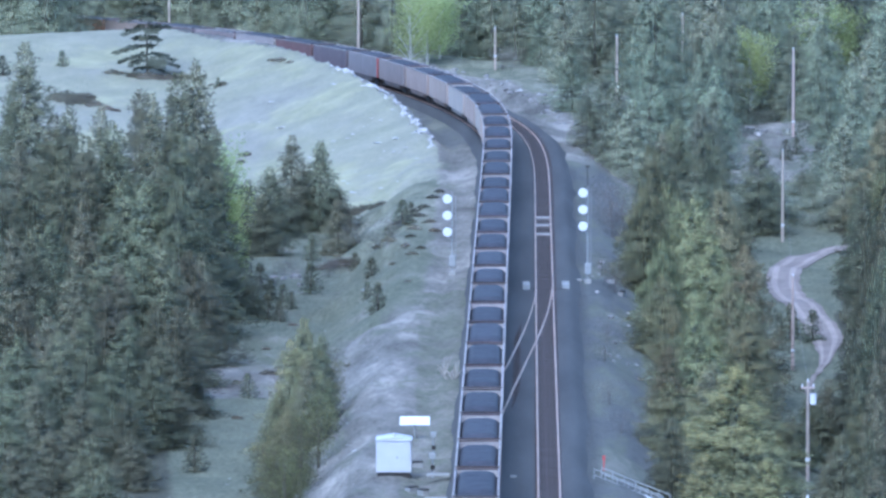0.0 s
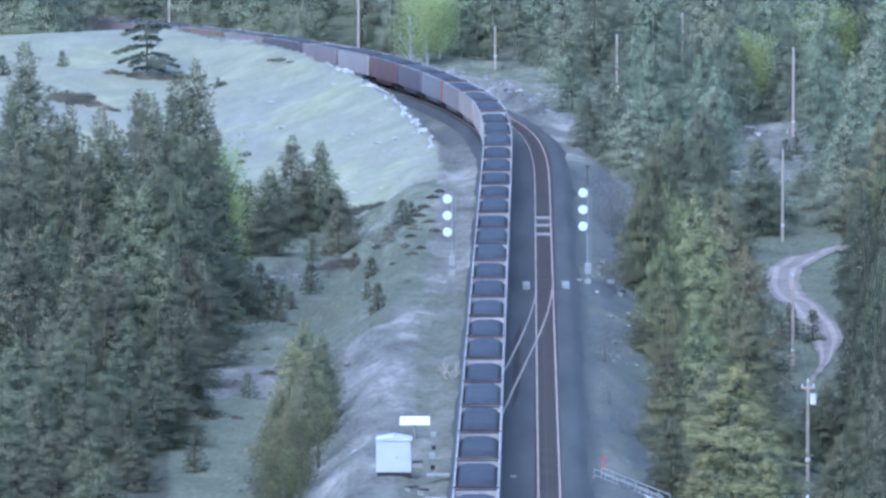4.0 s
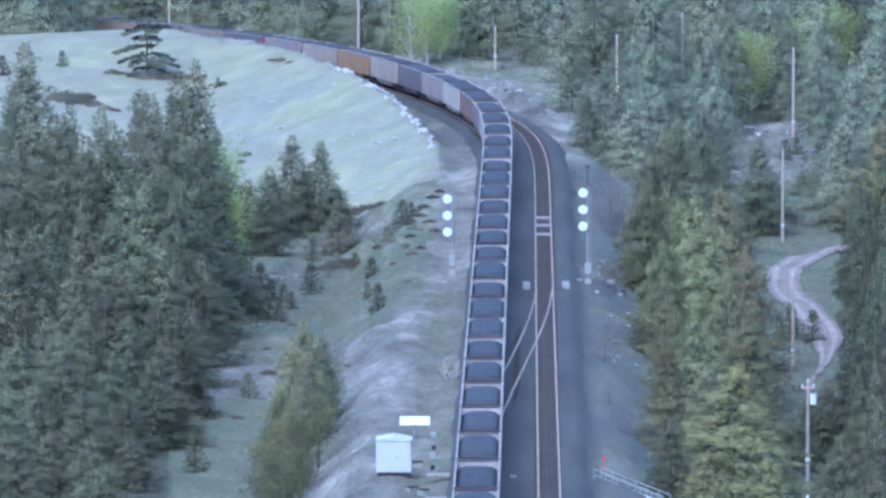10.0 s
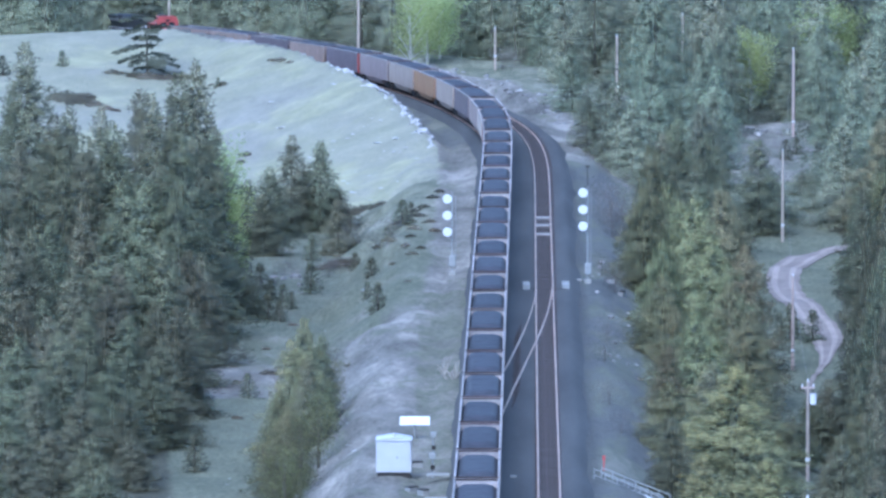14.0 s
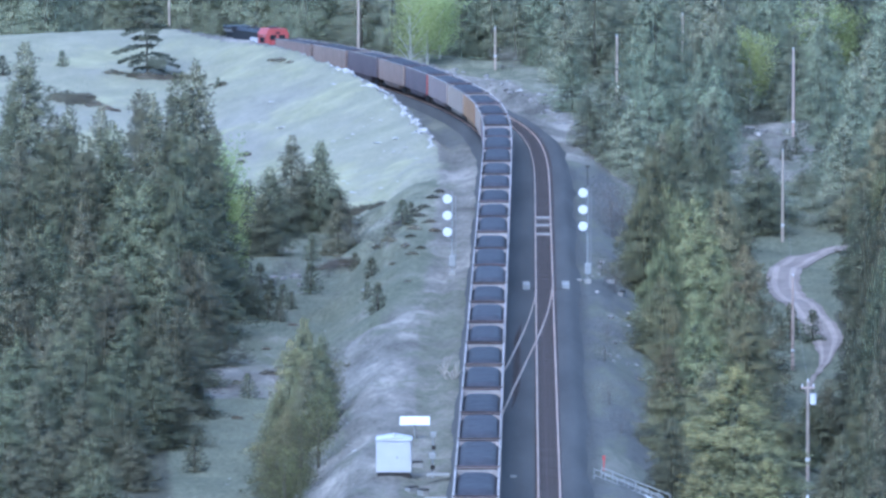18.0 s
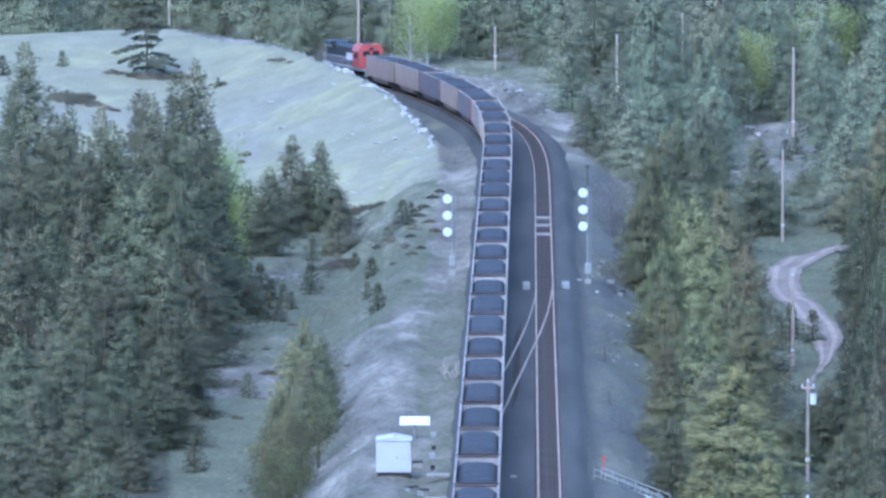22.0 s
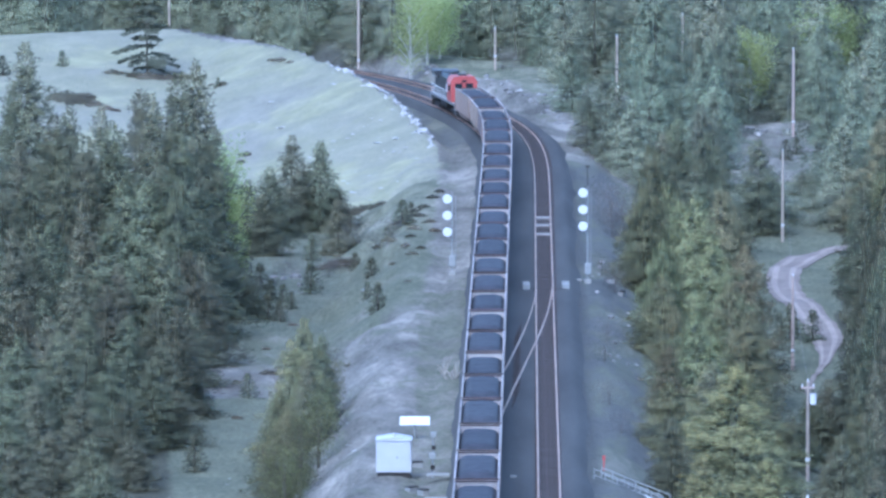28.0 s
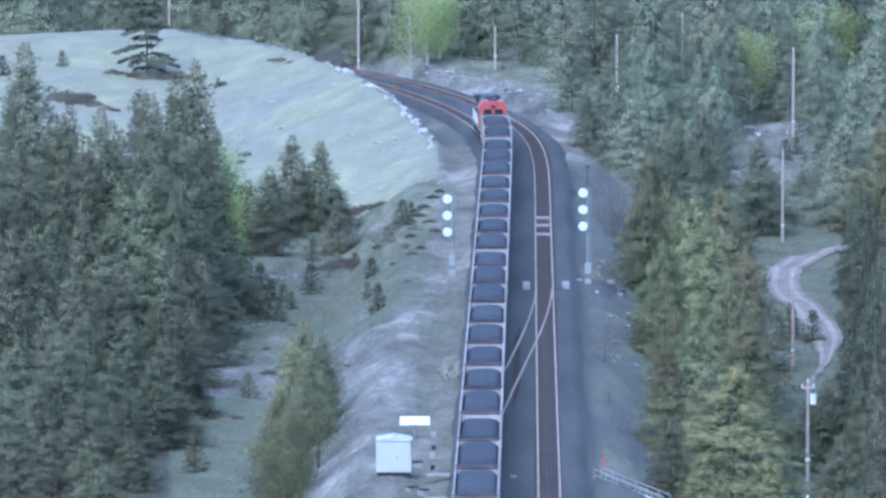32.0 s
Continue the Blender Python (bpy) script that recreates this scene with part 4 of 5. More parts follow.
RIGHT_MID = [(17.7, 850, 9.9), (19.2, 842, 10.1), (16.1, 852, 7.0), (23.3, 862, 11.9), (20.8, 835, 9.4), (15.3, 905, 7.4), (26.6, 772, 13.2), (27.6, 778, 11.0), (23.9, 768, 12.4), (33.0, 795, 9.9), (21.7, 760, 10.5), (24.6, 745, 12.5), (27.2, 752, 11.0), (38.7, 822, 2.7), (34.6, 805, 5.6), (39.5, 812, 3.0)]
RIGHT_EDGE = [(37.8, 722, 14.8), (38.8, 700, 15.9), (39.8, 690, 15.7), (38.1, 745, 10.1), (34.9, 655, 14.3), (35.3, 625, 15.3), (29.1, 552, 8.8), (35.5, 612, 13.7), (36.7, 672, 15.0), (33.1, 640, 12.3), (32.5, 598, 13.5), (33.5, 585, 12.5), (30.6, 575, 11.0), (31.2, 556, 10.4), (32.1, 612, 12.0)]


def plant_all():
    r = random.Random(77)
    taken = []
    for row in LEFT_BACK + LEFT_MID + RIGHT_MID + RIGHT_EDGE:
        edge = row in RIGHT_EDGE
        # far right-hand trees take the haze-paled needles
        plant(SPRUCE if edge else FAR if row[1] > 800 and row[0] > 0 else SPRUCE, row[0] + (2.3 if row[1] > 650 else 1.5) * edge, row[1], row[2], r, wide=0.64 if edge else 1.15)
        taken.append(row[:2])
    for k, row in enumerate(RIGHT_FRONT):
        plant(BRIGHT if k == 3 else PALE, row[0] - 0.4, row[1], row[2], r, wide=1.55 if k == 3 else 0.8 if row[0] < 20.8 else 1.0)
        taken.append(row[:2])
    # darker spruces that close the clearing's near end
    for x, y, h, kind in ((29.3, 640, 2.9, 0), (31.7, 650, 4.2, 0), (33.0, 650, 5.4, 0), (31.7, 640, 4.7, 0), (27.2, 606, 3.6, 0), (29.9, 632, 3.4, 0), (28.6, 627, 3.0, 0), (31.5, 612, 8.6, 0),
                          (30.9, 600, 7.8, 0), (30.6, 580, 9.0, 0), (29.6, 545, 9.5, 0), (31.4, 550, 11.0, 0), (18.5, 540, 5.1, 1), (23.6, 548, 7.3, 1), (26.2, 548, 6.2, 0), (28.0, 560, 5.0, 0)):
        plant(BRIGHT if kind else SPRUCE, x, y, h, r)
        taken.append((x, y))
    for row in MID:
        plant(SPRUCE, *row, r, wide=1.22)
        taken.append(row[:2])

    def free(x, y, gap):
        return all((x - a) ** 2 + (y - b) ** 2 > gap * gap for a, b in taken)

    # the wood on the left, denser away from the meadow's edge
    tries = 0
    while tries < 900:
        tries += 1
        x, y = r.uniform(-62, -21), r.uniform(540, 770)
        if x > -21.5 - max(0, 600 - y) * 0.06 or (y > 745 and x > -32) or not free(x, y, 6.2):
            continue
        h = min(r.uniform(6, 10), 4.5 + (y - 560) * 0.035) if y < 690 else r.uniform(8, 12)
        plant(SPRUCE, x, y, max(h, 4.5), r)
        taken.append((x, y))
    # right-hand wooded valley, open along the camera's sight lines to poles and road
    tries = 0
    while tries < 1500:
        tries += 1
        y = r.uniform(545, 900)
        x = r.uniform(0.0285, 0.075) * y
        k = x / y
        if (0.0355 < k < 0.0565 and y < 800) or (0.036 < k < 0.049 and 800 <= y < 888) or (y > 770 and k < 0.028) or (0.0288 < k < 0.0345 and y > 820) or not free(x, y, 6.0):
            continue
        top = 8 + (y - 560) * 0.026 if k < 0.04 else 11 + (y - 560) * 0.02
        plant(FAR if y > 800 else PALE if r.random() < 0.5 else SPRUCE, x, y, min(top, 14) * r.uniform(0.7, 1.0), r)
        taken.append((x, y))
    for x, y, h in ((2.2, 984, 12), (6.2, 985, 14), (4.2, 990, 15), (-6.5, 987, 13), (9.4, 981, 9), (-10.5, 992, 14), (0.0, 991, 15), (8.2, 992, 13), (12.5, 976, 8)):
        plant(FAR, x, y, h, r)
        taken.append((x, y))
    # the forest beyond the bend, on the right
    tries = 0
    while tries < 1500:
        tries += 1
        x, y = r.uniform(-12, 88), r.uniform(885, 1060)
        u = near_line(np.array([x]), np.array([y]))[0][0]
        if u < (17 if x < 12 else 22) or u > 95 or not free(x, y, 6.4):
            continue
        if -14 < x < 0.0155 * y and y < 985 or (x > 8 and y < 925 and x < 24) or 27 < x < 33 and y < 935 or 34 < x < 40 and y < 900:
            continue
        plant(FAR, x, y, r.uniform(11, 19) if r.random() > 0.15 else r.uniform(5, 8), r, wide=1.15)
        taken.append((x, y))


def far_forest():
    """The wood behind the mound, of which only the feet and lower boughs are seen: one joined stand."""
    r = random.Random(31)
    parts = []
    for p in FAR:
        for c in p.children:
            v = np.empty(len(c.data.vertices) * 3)
            c.data.vertices.foreach_get("co", v)
            fs = [tuple(q.vertices) for q in c.data.polygons]
            bright = np.zeros(len(v) // 3)
            if c.name.startswith("crown"):
                c.data.attributes["bright"].data.foreach_get("value", bright)
            mi = np.zeros(len(fs), np.int32)
            c.data.polygons.foreach_get("material_index", mi)
            v = v.reshape(-1, 3)
            nm = SOFT[c.data.name] if c.data.name in SOFT else np.stack([v[:, 0], v[:, 1], np.zeros(len(v)) + 0.05], 1)
            parts.append((c.name.startswith("crown"), v, fs, bright, mi, nm))
    V, N, Fs, mats, fr, taken, n = [], [], [], [], [], [], 0
    for _ in range(2600):
        x, y = r.uniform(-98, -9), r.uniform(955, 1110)
        u = near_line(np.array([x]), np.array([y]))[0][0]
        if -17 < u < -6 and x < -50.5:
            u = 20
        if u < 10.5 + 7 * (x > -16) or u > 48 or any((x - a) ** 2 + (y - b) ** 2 < 4.4 ** 2 for a, b in taken):
            continue
        taken.append((x, y))
        k = r.randrange(len(FAR))
        h = r.uniform(12, 19) if r.random() > 0.25 else r.uniform(4, 8)
        sz, a, tone = h / 16, r.uniform(0, 6.28), r.uniform(0, 0.15)
        w = sz ** 0.45 * r.uniform(0.85, 1.1)
        ca, sa, z = math.cos(a) * w, math.sin(a) * w, land_at(x, y) - 0.1
        for crown, v, fs, bright, mi, nm in parts[2 * k:2 * k + 2]:
            V.append(np.stack([x + v[:, 0] * ca - v[:, 1] * sa, y + v[:, 0] * sa + v[:, 1] * ca, z + v[:, 2] * sz], 1))
            N.append(np.stack([nm[:, 0] * ca / w - nm[:, 1] * sa / w, nm[:, 0] * sa / w + nm[:, 1] * ca / w, nm[:, 2]], 1))
            Fs += [tuple(i + n for i in f) for f in fs]
            mats += [1 + int(m) for m in mi] if crown else [0] * len(fs)
            fr.append(np.clip(bright + tone, 0, 1))
            n += len(v)
    me = bpy.data.meshes.new("far_forest")
    me.from_pydata(np.concatenate(V).tolist(), [], Fs)
    me.materials.append(M["bark"])
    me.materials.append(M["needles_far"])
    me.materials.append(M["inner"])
    me.polygons.foreach_set("material_index", mats)
    me.attributes.new("bright", "FLOAT", "POINT").data.foreach_set("value", np.concatenate(fr))
    N = np.concatenate(N)
    me.polygons.foreach_set("use_smooth", [True] * len(Fs))
    me.normals_split_custom_set_from_vertices((N / np.linalg.norm(N, axis=1)[:, None]).tolist())
    tagged(new("far_forest", me), "dense blue-green spruce forest, paled for haze, behind the mound and the line", "forest", "", "stuff")


far_forest()
plant_all()

# the tall lone pine on the mound, with wide level boughs
pine = tree_thing("lone_pine_tree", conifer_meshes(91, 3.6, 11, 5, 30, "needles_pine", 0.12, 0.7, 0.45, 9.6, 0.15, 0.3, 0.28), "solitary pine with wide level boughs on the dry mound", "tree")
pine.matrix_basis = pose(-36.9, 954, land_at(-36.9, 954))

# young conifers out on the grass, each with its own height
YOUNG = [tree_thing("young_conifer", conifer_meshes(95 + k, 1.35, 16, 7, 9, "needles", 0.02, 0.45, 0.85, 4.0, 0.06, 0.6, 0.5), "small young conifer standing in the grass", "tree", "young conifers") for k in range(2)]
yr = random.Random(5)
for x, y, h in [(-48.0, 963, 2.0), (-55.2, 957, 2.6), (-27.6, 937, 1.3), (-12.7, 729, 3.2), (-5.8, 675, 2.6), (-6.9, 701, 1.8), (-3.9, 751, 2.6), (-19.4, 593, 3.0), (34.6, 711, 3.0),
                (32.6, 713, 3.4), (31.6, 716, 2.2), (-16.4, 640, 2.2), (-10.6, 655, 2.4), (-17.6, 735, 2.6), (-19.5, 741, 3.2), (-15.2, 722, 1.8), (-16.4, 724, 2.2),
                (-18.3, 718, 2.0), (-14.3, 717, 1.8), (-5.4, 742, 1.6), (-6.8, 728, 1.8), (-3.2, 764, 1.6), (-8.6, 745, 1.8), (39.9, 862, 4.2), (38.4, 856, 3.2), (-13.2, 765, 2.6), (-20.0, 711, 2.6), (-19.1, 708, 2.2), (-18.2, 707, 2.6), (-17.2, 707.5, 2.1), (-16.2, 708, 2.4), (-15.2, 706, 1.8), (-17.8, 713, 2.8)]:
    plant(YOUNG, x, y, h, yr, 4.0, 1.25, 0.9)

# broadleaf trees in their first leaf
aspen = tree_thing("aspen_tree", leafy_meshes(3, 8.6, 2.5, 26, 9000, 0.13, "leaves", "pale_bark", 0.15, 1.1), "broad aspen in pale fresh leaf behind the bend", "tree", "leafing aspens")
aspen.matrix_basis = pose(-2.0, 971, land_at(-2.0, 971))
copy_thing(aspen, pose(-0.4, 976, land_at(-0.4, 976), 0, 0, 130))
slim = tree_thing("slim_aspen_tree", leafy_meshes(4, 11.5, 2.3, 26, 5200, 0.12, "leaves", "pale_bark", 0.1, 1.3), "slim pale-stemmed aspen with sparse new leaves", "tree", "leafing aspens")
slim.matrix_basis = pose(-4.1, 964, land_at(-4.1, 964))
for x, y, h, a in [(36.3, 901, 10.0, 40), (34.9, 905, 8.0, 100), (45.5, 918, 11.5, 300), (47.6, 921, 11.5, 20), (-21.1, 728, 14.3, 160), (-20.4, 724, 11.0, 10)]:
    copy_thing(aspen, pose(x, y, land_at(x, y), 0, 0, a) @ Matrix.Diagonal((h / 10.5, h / 10.5, h / 9.5, 1) if y > 800 else (0.75, 0.75, h / 8.6, 1)))

# the olive thicket at the embankment's foot
THICKET = [tree_thing("willow_tree", leafy_meshes(60 + k, 8.0, 2.1, 18, 4200, 0.09, "olive", "bark", 0.06, 1.4), "olive-leaved willow at the foot of the embankment", "tree", "willow thicket") for k in range(2)]
hr = random.Random(8)
for k, (x, y, h) in enumerate(HEDGE):
    if h > 6.5:
        plant(SPRUCE if k % 2 else PALE, x, y, h, hr, wide=0.75)
    else:
        plant(THICKET, x, y, h, hr, 8.0, 0.85, 0.7)

# bare brush and low shrubs
BRUSH = [tree_thing("bare_bush", leafy_meshes(70 + k, 2.6, 1.6, 16, 1900, 0.065, "bare", "bark", 0.03, 0.8), "leafless grey-brown bush on the bank", "bush", "bare bushes") for k in range(2)]
for x, y, h in [(16.9, 764, 4.6), (18.0, 757, 4.0), (17.6, 772, 4.2), (16.6, 748, 3.0), (-4.9, 738, 1.9), (-6.6, 748, 2.2), (-8.4, 757, 2.2), (12.9, 590, 1.3), (13.4, 571, 1.2), (13.8, 640, 1.4), (13.2, 622, 1.0),
                (-14.8, 748, 1.6), (7.6, 967, 2.8), (9.0, 972, 2.2), (-8.4, 968, 2.4), (-10.4, 616, 1.0), (14.6, 700, 1.5), (15.6, 690, 1.2), (-14.4, 978, 3.0), (-16.2, 738, 1.7), (-12.2, 735, 1.4), (-17.6, 729, 1.6), (-11.2, 748, 1.8), (-13.4, 741, 1.5), (-15.6, 751, 1.7)]:
    plant(BRUSH, x, y, h, hr, 2.6, 1.0, 0.8)


def low_shrub(seed):
    r = random.Random(seed)
    g = Geo()
    for _ in range(420):
        a, q = r.uniform(0, 6.28), math.sqrt(r.random())
        o = Vector((math.cos(a) * q * 1.5, math.sin(a) * q * 1.0, (1 - q * q) * r.uniform(0.05, 0.5)))
        d = Vector((r.gauss(0, 1), r.gauss(0, 1), r.gauss(0.6, 0.6))).normalized()
        e = d.orthogonal().normalized()
        g.add([o - e * 0.09, o + d * 0.26, o + e * 0.09], [(0, 1, 2)])
    return g.mesh("low_shrub", "shrub")


SHRUBS = [low_shrub(k) for k in range(3)]
for k, (x, y, w) in enumerate([(-41.4, 955, 1.1), (-40.0, 954, 0.9), (-38.4, 953, 1.3), (-36.8, 951.6, 1.5), (-35.1, 950.7, 1.4), (-33.5, 951.8, 1.2), (-32.0, 951.5, 1.1), (-30.5, 950, 0.8),
                               (-47.0, 935, 1.8), (-45.5, 933, 1.7), (-44.0, 930.5, 1.8), (-42.3, 928.6, 1.2), (-40.7, 924.5, 1.0), (-39.6, 923, 0.7), (-43.9, 935, 1.5), (-46.1, 937, 1.5),
                               (-28.5, 942, 0.6), (-27.0, 937, 0.9), (-21.2, 943.5, 0.6), (-20.0, 940, 1.0), (-18.7, 937, 0.6), (-22.7, 877.6, 0.9), (-23.1, 874.7, 0.7),
                               (-9.9, 813, 1.3), (-8.7, 812, 1.5), (-7.4, 806, 1.3), (-6.4, 802, 0.9), (-10.9, 755, 2.4), (-9.7, 753, 2.6), (-8.6, 751, 2.0), (-12.6, 756, 1.6),
                               (-5.1, 736, 1.6), (-4.4, 752, 1.6), (-6.2, 737.5, 1.3), (-3.6, 754, 1.8), (-2.5, 771, 1.6), (-2.1, 724, 1.0), (-0.8, 742, 1.2), (-2.9, 717, 1.1), (-1.3, 753, 1.3),
                               (-9.8, 768, 1.5), (-3.5, 730, 1.2), (-2.8, 745, 1.3), (-4.6, 718, 0.9), (-1.9, 772, 1.2), (-1.0, 782, 1.4), (-0.4, 788, 1.2), (-17.0, 628, 1.0), (-17.8, 655, 0.8),
                               (-3.2, 690, 0.6), (-15.9, 683, 0.9), (-7.9, 640, 0.8), (-13.8, 700, 1.2), (-15.1, 660, 1.4), (-2.4, 760, 1.4), (-3.1, 737, 1.0)]):
    k2 = 0.9 if y > 800 else 0.5
    o = new("low_shrub", SHRUBS[k % 3])
    o.matrix_basis = pose(x, y, land_at(x, y) - 0.03, 0, 0, k * 37) @ Matrix.Diagonal((w * k2 * 0.85, w * k2, w * 1.15 * k2, 1))
    tagged(o, "low dark shrub patch spreading in the dry grass", "shrub", "low shrubs")


# ---------------------------------------------------------------- rocks
def rock_mesh(seed, flat):
    r = random.Random(seed)
    bm = bmesh.new()
    bmesh.ops.create_icosphere(bm, subdivisions=1, radius=1)
    for v in bm.verts:
        k = 1 + 0.4 * noise.noise(v.co * 1.3 + Vector((seed * 7.1, 0, 0))) + r.uniform(-0.22, 0.22)
        v.co = Vector((v.co.x * k * 1.25, v.co.y * k * 0.9, v.co.z * k * flat))
    me = bpy.data.meshes.new("rock")
    bm.to_mesh(me)
    bm.free()
    me.materials.append(M["slab" if flat < 0.5 else "rubble" if seed > 10 else "rock"])
    return me


BLOCKS, SLABS, RUBBLE = [rock_mesh(k, 0.7) for k in range(4)], [rock_mesh(20 + k, 0.1) for k in range(3)], [rock_mesh(11 + k, 0.7) for k in range(3)]


def lay_rocks():
    r = random.Random(12)

    def lay(meshes, x, y, size, label, group):
        o = new("rock", r.choice(meshes))
        tip = 0.25 if meshes is SLABS else 1.0
        o.matrix_basis = pose(x, y, land_at(x, y) + size * (0.03 if meshes is SLABS else 0.08), r.uniform(-12, 12) * tip, r.uniform(-12, 12) * tip, r.uniform(0, 360)) @ Matrix.Diagonal((size, size, size, 1))
        tagged(o, label, "rock", group)

    for k in range(130):  # broken pale rock along the rim of the cutting
        s = 346 + 95 * (k + r.random()) / 130
        if math.sin(s * 0.21) + math.sin(s * 0.083 + 2) < -0.5:
            continue
        x, y, _, _ = on_line(s, float(rim(s)) + r.gauss(0.3, 0.55))
        lay(BLOCKS, float(x), float(y), r.uniform(0.12, 0.42) * (0.6 if s > 420 else 1.0), "pale broken rock on the rim of the cutting", "rim rocks")
    for k in range(80):  # rubble bank on the far side of the bend
        s = 395 + 85 * r.random()
        x, y, _, _ = on_line(s, 11.5 + abs(r.gauss(0, 2.2)))
        lay(RUBBLE, float(x), float(y), r.uniform(0.14, 0.42), "pale rubble rock on the bank of the bend", "bank rocks")
    for k in range(30):  # slabs lying in the dry grass
        x, y = r.uniform(-34, -4), r.uniform(822, 925)
        if near_line(np.array([x]), np.array([y]))[0][0] > -9:
            continue
        lay(SLABS, x, y, r.uniform(0.25, 0.8), "flat pale stone slab lying in dry grass", "stone slabs")
    for k in range(40):  # bleached slabs above the cutting's near end
        x, y = r.uniform(-13, -2.2), r.uniform(808, 878)
        if near_line(np.array([x]), np.array([y]))[0][0] < -7.2:
            lay(SLABS, x, y, r.uniform(0.18, 0.5), "flat bleached stone slab lying in dry grass", "stone slabs")
    for x, y in ((35.5, 882), (37.0, 880), (38.6, 879), (40.2, 881), (36.2, 876), (41.5, 877), (21.5, 930), (22.4, 927), (23.3, 929), (21.9, 922), (-15.5, 742), (-14.4, 744), (-16.6, 746), (-13.8, 738)):
        lay(RUBBLE, x, y, r.uniform(0.3, 0.75) if x > 0 else r.uniform(0.3, 0.6), "grey rock outcrop" + (" among the spruces" if x > 0 else " at the meadow's edge"), "outcrop rocks")
    for k in range(22):
        x, y = r.uniform(-14, -4), r.uniform(540, 720)
        lay(SLABS, x, y, r.uniform(0.12, 0.35), "small stone on the embankment", "embankment stones")
    for k in range(18):
        x, y = r.uniform(13, 17), r.uniform(620, 720)
        lay(RUBBLE, x, y, r.uniform(0.12, 0.35), "grey stone beside the line", "lineside stones")
    for k in range(8):
        x, y = r.uniform(-22, -14), r.uniform(540, 600)
        lay(SLABS, x, y, r.uniform(0.12, 0.3), "small pale stone in the meadow", "meadow stones")


lay_rocks()


def rim_ledge():
    """The broken pale ledge along the top of the cutting."""
    r = random.Random(44)
    g = Geo()
    ss = np.arange(350, 440, 0.4)
    rows = []
    for s in ss:
        for du, dz in ((-1.1, -0.1), (-0.5, 0.1), (0.0, 0.2), (0.45, 0.05), (0.9, -0.14)):
            x, y, _, _ = on_line(s, float(rim(s)) + 0.2 + (du + r.uniform(-0.25, 0.25)) * (0.8 + 0.4 * math.sin(s * 0.37) + 0.3 * math.sin(s * 1.1)))
            proud = math.sin(s * 0.7) + math.sin(s * 0.31 + 1) + r.uniform(-0.5, 0.5) > 0.35
            rows.append((float(x), float(y), (dz * r.uniform(0.3, 1.2) if proud else -0.2) + r.uniform(-0.08, 0.08)))
    xs, ys, up = (np.array(c) for c in zip(*rows))
    g.v = [(float(a), float(b), float(c)) for a, b, c in zip(xs, ys, land(xs, ys) + up)]
    g.f = [(k * 5 + j, k * 5 + j + 1, k * 5 + j + 6, k * 5 + j + 5) for k in range(len(ss) - 1) for j in range(4)]
    alone("rock_ledge", g, "rock", "broken pale rock ledge along the rim of the cutting", "ledge", "", "structure")


rim_ledge()


# ---------------------------------------------------------------- lineside things
def build_hut():
    x, y = -3.5, 542.6
    z = land_at(x, y)
    hut = thing("equipment_hut", "white metal signal equipment hut beside the track", "hut")
    hut.location = (x, y, z)
    hut.rotation_euler = (0, 0, radians(-1))
    part("plinth", Geo().box(0, 0, 0.08, 2.35, 2.0, 0.5), "dark", hut, "dark plinth")
    part("wall", Geo().box(0, 0, 1.45, 2.5, 2.2, 2.26), "hutpaint", hut, "white ribbed metal walls", 0.03)
    for k in range(7):
        part("wall_rib", Geo().box(-1.05 + k * 0.35, -1.11, 1.45, 0.05, 0.03, 2.1), "hutpaint", hut)
    part("roof", Geo().prism([(-1.3, 2.56), (1.3, 2.56), (1.3, 2.68), (0, 2.9), (-1.3, 2.68)], -1.16, 1.16), "hutpaint", hut, "white shallow gable roof", 0.02)
    part("roof_vent", Geo().tube((0, -0.6, 2.8), (0, -0.6, 3.04), 0.13, None, 10).tube((0, -0.6, 3.02), (0, -0.6, 3.1), 0.19, 0.1, 10), "hutpaint", hut)
    part("door", Geo().box(0.55, -1.12, 1.45, 0.8, 0.04, 1.95), "hutpaint", hut, "", 0.01)
    part("door_handle", Geo().box(0.25, -1.15, 1.4, 0.05, 0.05, 0.16), "dark", hut)


def build_panel():
    x, y = -2.1, 567.0
    z = land_at(x, y)
    p = thing("solar_panel", "tilted pale panel on a post behind the equipment hut", "panel")
    p.location = (x, y, z)
    part("post", Geo().tube((0, 0, -0.3), (0, 0, 1.2), 0.06, None, 8), "silver", p)
    part("brace", Geo().tube((0, 0.1, 0.4), (0, 0.45, 1.25), 0.03, None, 6), "silver", p)
    part("sheet", Geo().add([(-1.12, -0.25, 1.0), (1.12, -0.25, 1.0), (1.12, 0.5, 1.55), (-1.12, 0.5, 1.55), (-1.12, -0.22, 0.95), (1.12, -0.22, 0.95), (1.12, 0.53, 1.5), (-1.12, 0.53, 1.5)],
                           [(0, 1, 2, 3), (7, 6, 5, 4), (0, 4, 5, 1), (1, 5, 6, 2), (2, 6, 7, 3), (3, 7, 4, 0)]), "white", p, "white sheet")


